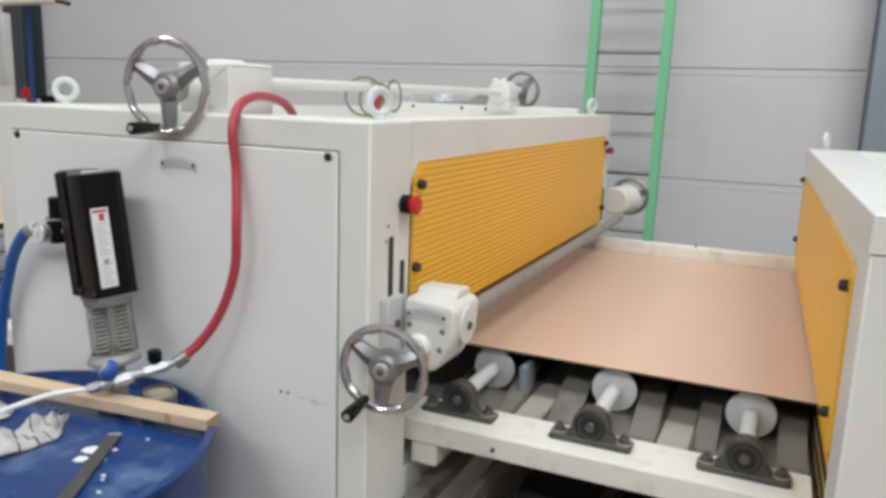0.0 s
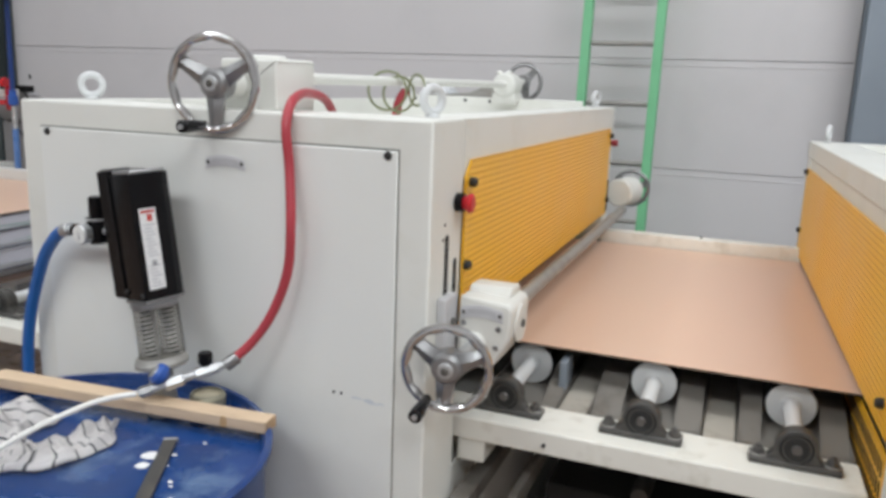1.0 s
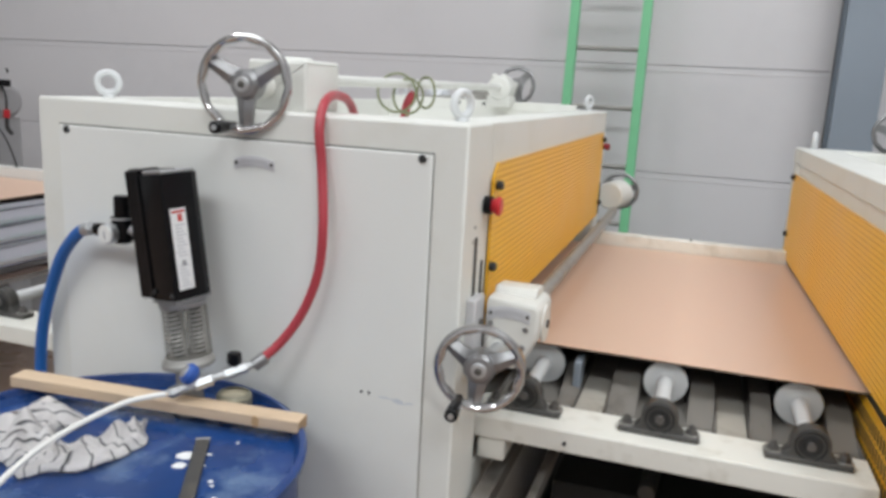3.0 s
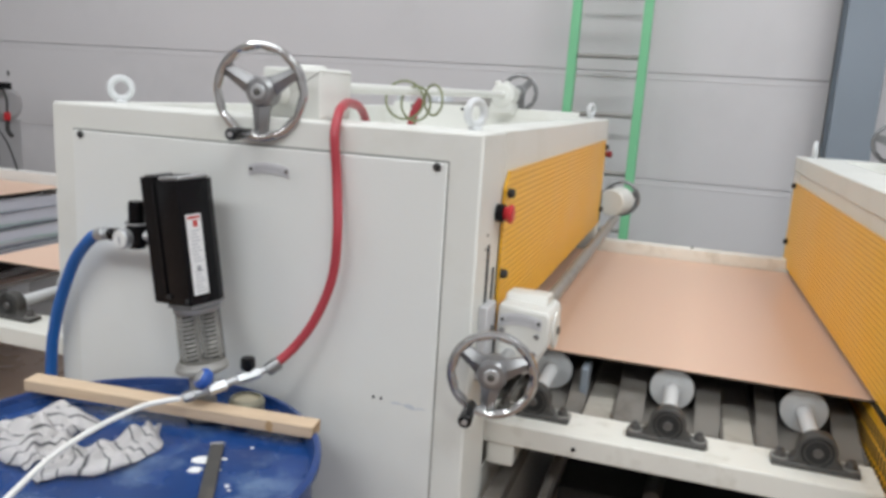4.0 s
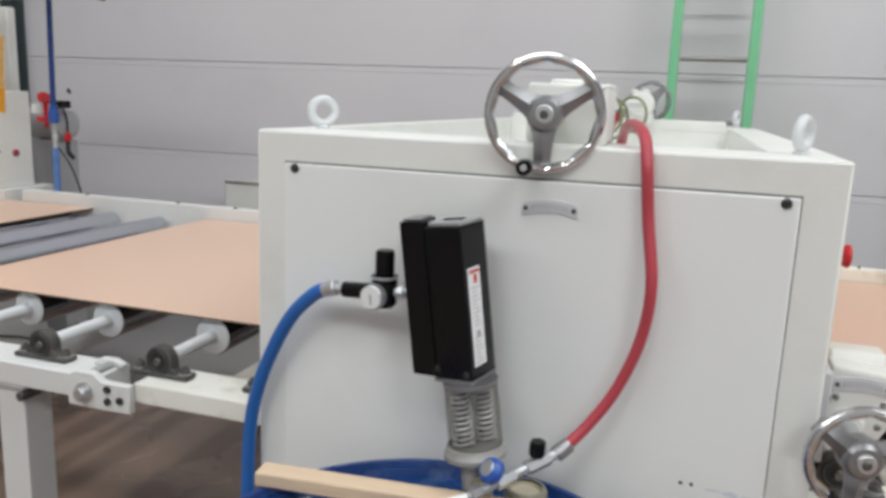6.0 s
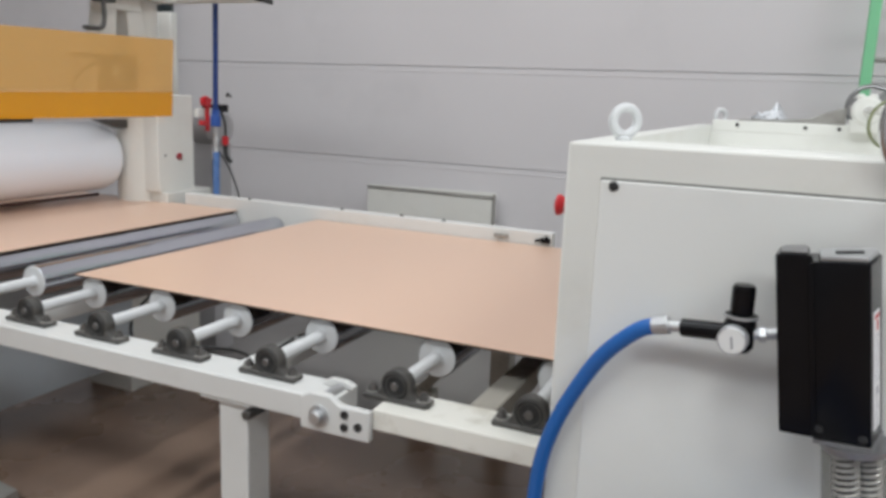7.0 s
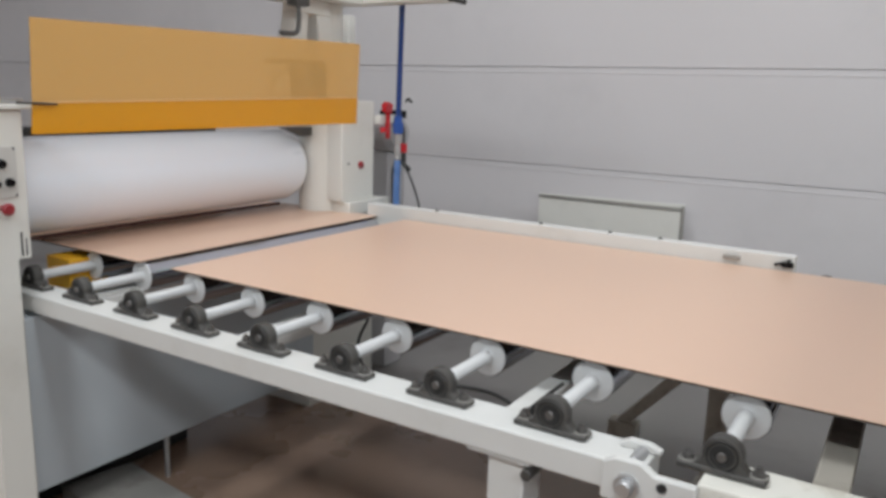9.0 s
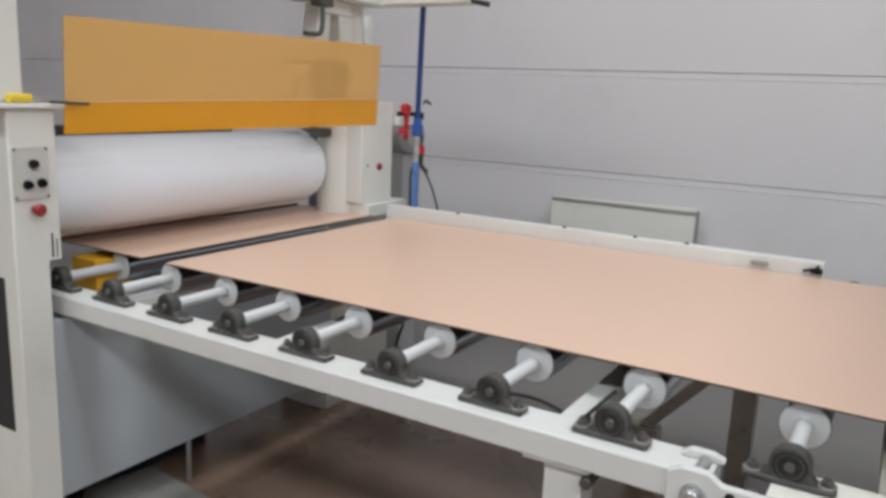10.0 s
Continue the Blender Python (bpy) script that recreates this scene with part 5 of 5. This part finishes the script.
part("inlet", bm_rod(inlet_at.lerp(sleeve_end, 0.28), sleeve_end, 0.0130, 18), BLACK, reg)
part("inlet_tail", bm_rod(inlet_at.lerp(sleeve_end, 0.02), inlet_at.lerp(sleeve_end, 0.29), 0.0078, 14), GALV, reg)
gauge = part("gauge", bm_lathe([(0, 0), (0.0180, 0), (0.0198, 0.002), (0.0198, 0.016), (0.010, 0.021), (0.010, 0.040)], gauge_at, (0.12, 1, 0), 28), GALV, reg, "round pressure gauge with white dial")
part("dial", bm_lathe([(0, -0.0008), (0.0172, -0.0008), (0.0172, 0.001)], gauge_at, (0.12, 1, 0), 28), DIAL, gauge)
part("needle", bm_box(gauge_at.x - 0.001, gauge_at.x + 0.0012, gauge_at.y - 0.0018, gauge_at.y - 0.0011, gauge_at.z - 0.010, gauge_at.z + 0.006, 0), INK, gauge)
# valve row between the white and the red hose
valve_row = thing("ball_valve", "nickel plated ball valve with blue knob joining two hoses", "valve")
WV, EV = Vector((-0.806, 1.172, 0.945)), Vector((-0.690, 1.288, 0.986))


def along(s):
    return WV + (EV - WV) * s


part("body", bm_rod(along(0.0), along(1.0), 0.0075, 16), GALV, valve_row)
part("hex_nut", bm_rod(along(0.02), along(0.14), 0.0105, 6), CASTALU, valve_row)
part("hex_nut", bm_rod(along(0.28), along(0.48), 0.0125, 6), GALV, valve_row)
part("hex_nut", bm_rod(along(0.60), along(0.86), 0.0115, 6), GALV, valve_row)
part("blue_knob", bm_lathe([(0, 0.026), (0.016, 0.025), (0.020, 0.018), (0.019, 0.008), (0.010, 0.0)], along(0.36) + Vector((-0.006, -0.008, 0.010)), (-0.55, -0.55, 0.6), 20), BLUEPL, valve_row, "blue plastic valve knob")
part("knob_cap", bm_lathe([(0, 0.0275), (0.012, 0.027), (0.013, 0.0255)], along(0.36) + Vector((-0.006, -0.008, 0.010)), (-0.55, -0.55, 0.6), 20), GALV, valve_row)
part("black_plug", bm_lathe([(0, 0.026), (0.012, 0.026), (0.0135, 0.023), (0.0135, 0.006), (0.009, 0)], along(0.72) + Vector((0, 0, 0.010)), (0, 0, 1), 6), BLACK, valve_row, "black hexagon plug")
part("elbow", bm_rod(along(0.20), (-0.818, 1.238, 0.930), 0.011, 12), BRASS, valve_row)

# ---- hoses and cables ----
red_hose = thing("red_hose", "red rubber hose from the machine tray to the drum pump", "hose")
part("hose", bm_tube(smooth_path([(-0.676, 1.655, 1.350), (-0.673, 1.645, 1.405), (-0.667, 1.622, 1.448), (-0.657, 1.568, 1.475), (-0.642, 1.490, 1.4845), (-0.626, 1.430, 1.482), (-0.611, 1.375, 1.466), (-0.603, 1.346, 1.425), (-0.595, 1.344, 1.350), (-0.581, 1.325, 1.252), (-0.590, 1.328, 1.166), (-0.619, 1.322, 1.085), (-0.657, 1.309, 1.024), (-0.694, 1.286, 0.984)]), 0.0090, 16), REDHOSE, red_hose)
part("ferrule", bm_rod((-0.680, 1.297, 0.996), (-0.698, 1.282, 0.980), 0.0125, 16), CASTALU, red_hose)
red_stub = thing("red_hose", "red rubber hose standing up out of the machine tray", "hose")
part("hose", bm_tube(smooth_path([(-0.755, 2.12, 1.345), (-0.750, 2.125, 1.42), (-0.742, 2.13, 1.465), (-0.728, 2.14, 1.492)]), 0.0125, 14), REDHOSE, red_stub)
coil = thing("cable_coil", "thin olive cable loops on the machine tray", "cable")
for cx, cy, cz, r, tilt in ((-0.76, 2.09, 1.490, 0.052, 0.4), (-0.69, 2.13, 1.494, 0.042, -0.6), (-0.73, 2.10, 1.482, 0.047, 0.9)):
    loop = [(cx + r * math.cos(a) * math.cos(tilt), cy + r * math.cos(a) * math.sin(tilt), cz + r * math.sin(a)) for a in (2 * math.pi * k / 32 for k in range(32))]
    part("loop", bm_tube(loop, 0.0035, 8, True), OLIVE, coil)
part("tail", bm_tube(smooth_path([(-0.73, 2.10, 1.44), (-0.74, 2.10, 1.39), (-0.75, 2.08, 1.343)]), 0.0035, 8), OLIVE, coil)
blue_hose = thing("blue_hose", "blue air hose from the pump regulator down to the floor", "hose")
part("hose", bm_tube(smooth_path([(-1.096, 1.304, 1.196), (-1.130, 1.310, 1.180), (-1.180, 1.320, 1.130), (-1.222, 1.330, 1.060), (-1.255, 1.337, 0.985), (-1.275, 1.340, 0.90), (-1.282, 1.338, 0.75), (-1.290, 1.330, 0.40), (-1.33, 1.30, 0.08), (-1.45, 1.25, 0.014), (-1.75, 1.18, 0.012)]), 0.0125, 16), BLUEHOSE, blue_hose)
part("ferrule", bm_rod((-1.108, 1.306, 1.192), (-1.084, 1.302, 1.199), 0.0138, 16), GALV, blue_hose)
white_hose = thing("white_hose", "white plastic hose running from the pump valve across the drum", "hose")
part("hose", bm_tube(smooth_path([(-0.808, 1.170, 0.945), (-0.828, 1.148, 0.9445), (-0.848, 1.108, 0.944), (-0.860, 1.020, 0.940), (-0.855, 0.930, 0.936), (-0.836, 0.850, 0.930), (-0.80, 0.750, 0.925), (-0.76, 0.675, 0.915), (-0.73, 0.625, 0.80), (-0.72, 0.61, 0.40), (-0.70, 0.59, 0.012)]), 0.0050, 14), WHITEHOSE, white_hose)
table_cable = thing("cable", "black cable lying over the crossbars below the rollers", "cable")
part("cable", bm_tube(smooth_path([(-2.95, 2.60, 0.851), (-2.86, 2.12, 0.840), (-2.80, 2.00, 0.832), (-2.73, 1.87, 0.814), (-2.60, 1.74, 0.803), (-2.472, 1.705, 0.806), (-2.409, 1.740, 0.808), (-2.275, 1.783, 0.808), (-2.165, 1.758, 0.800), (-2.115, 1.750, 0.788)]), 0.0045, 10), RUBBER, table_cable)

rod = thing("black_rod", "thin black rod leaning beside a bearing on the outfeed table", "rod")
part("shaft", bm_tube(smooth_path([(-2.079, 1.640, 0.8625), (-2.068, 1.700, 0.876), (-2.055, 1.750, 0.889)]), 0.0045, 10), RUBBER, rod)
part("foot", bm_lathe([(0, 0), (0.009, 0), (0.009, 0.012), (0, 0.012)], (-2.079, 1.640, 0.850), (0, 0, 1), 12), RUBBER, rod)

wrap = bmesh.new()
bmesh.ops.create_icosphere(wrap, subdivisions=4, radius=1.0)
for v in wrap.verts:
    c = v.co.copy()
    ridge = 1 - abs(noise.noise(c * 2.3)) * 1.5 + 0.35 * noise.noise(c * 5.1)
    peak = 1 + 0.7 * max(0.0, 1 - (c.x - 0.25) ** 2 * 9) * max(0.0, c.z)
    v.co = Vector((c.x * 0.085 * ridge, c.y * 0.026 * ridge, max(0.0, 0.014 + c.z * 0.042 * ridge * peak)))
film_scrap = solid("plastic_film", wrap, WRAP, "crumpled clear plastic film on the machine's back edge", "plastic film", smooth=25)
film_scrap.location = (-1.030, 3.217, MZ + 0.001)

# ---- things that move ----
def spin_rows(xs, at, radius, way=1.0):
    """Rows that roll a cylinder along with a board's travel."""
    rows = []
    t = 0.0
    while t <= 10.0001:
        for (t0, a), (t1, b) in zip(xs, xs[1:]):
            if t0 <= t <= t1 + 1e-6:
                x = a + (b - a) * (t - t0) / (t1 - t0)
                break
        rows.append((round(t, 2), Matrix.Translation(at) @ Matrix.Rotation(way * (x - xs[0][1]) / radius, 4, "Y")))
        t += 0.2
    return rows


RIGHT = [(0.0, -0.80), (2.5, -1.53), (4.0, -1.97), (4.5, -2.12), (5.2, -2.335), (6.3, -2.665), (7.0, -2.865), (7.5, -2.995), (8.0, -3.14), (8.5, -3.285), (9.0, -3.42), (9.5, -3.505), (10.0, -3.59)]
LEFT = [(0.0, -2.50), (1.0, -2.58), (2.5, -2.71), (3.8, -2.89), (4.5, -3.03), (5.2, -3.13), (6.3, -3.235), (7.0, -3.315), (8.0, -3.44), (9.0, -3.575), (10.0, -3.71)]


def motions():
    walk(board_right, [(t, pose(x, 0, 0)) for t, x in RIGHT])
    walk(board_left, [(t, pose(x, 0, 0)) for t, x in LEFT])
    for r, x, which in SPIN:
        walk(r, spin_rows(RIGHT if which == "R" else LEFT, (x, BRG_Y, SHAFT_Z), ROLL_R))
    walk(film_roll, spin_rows(LEFT, film_roll.location.copy(), 0.166, -1.0))


motions()
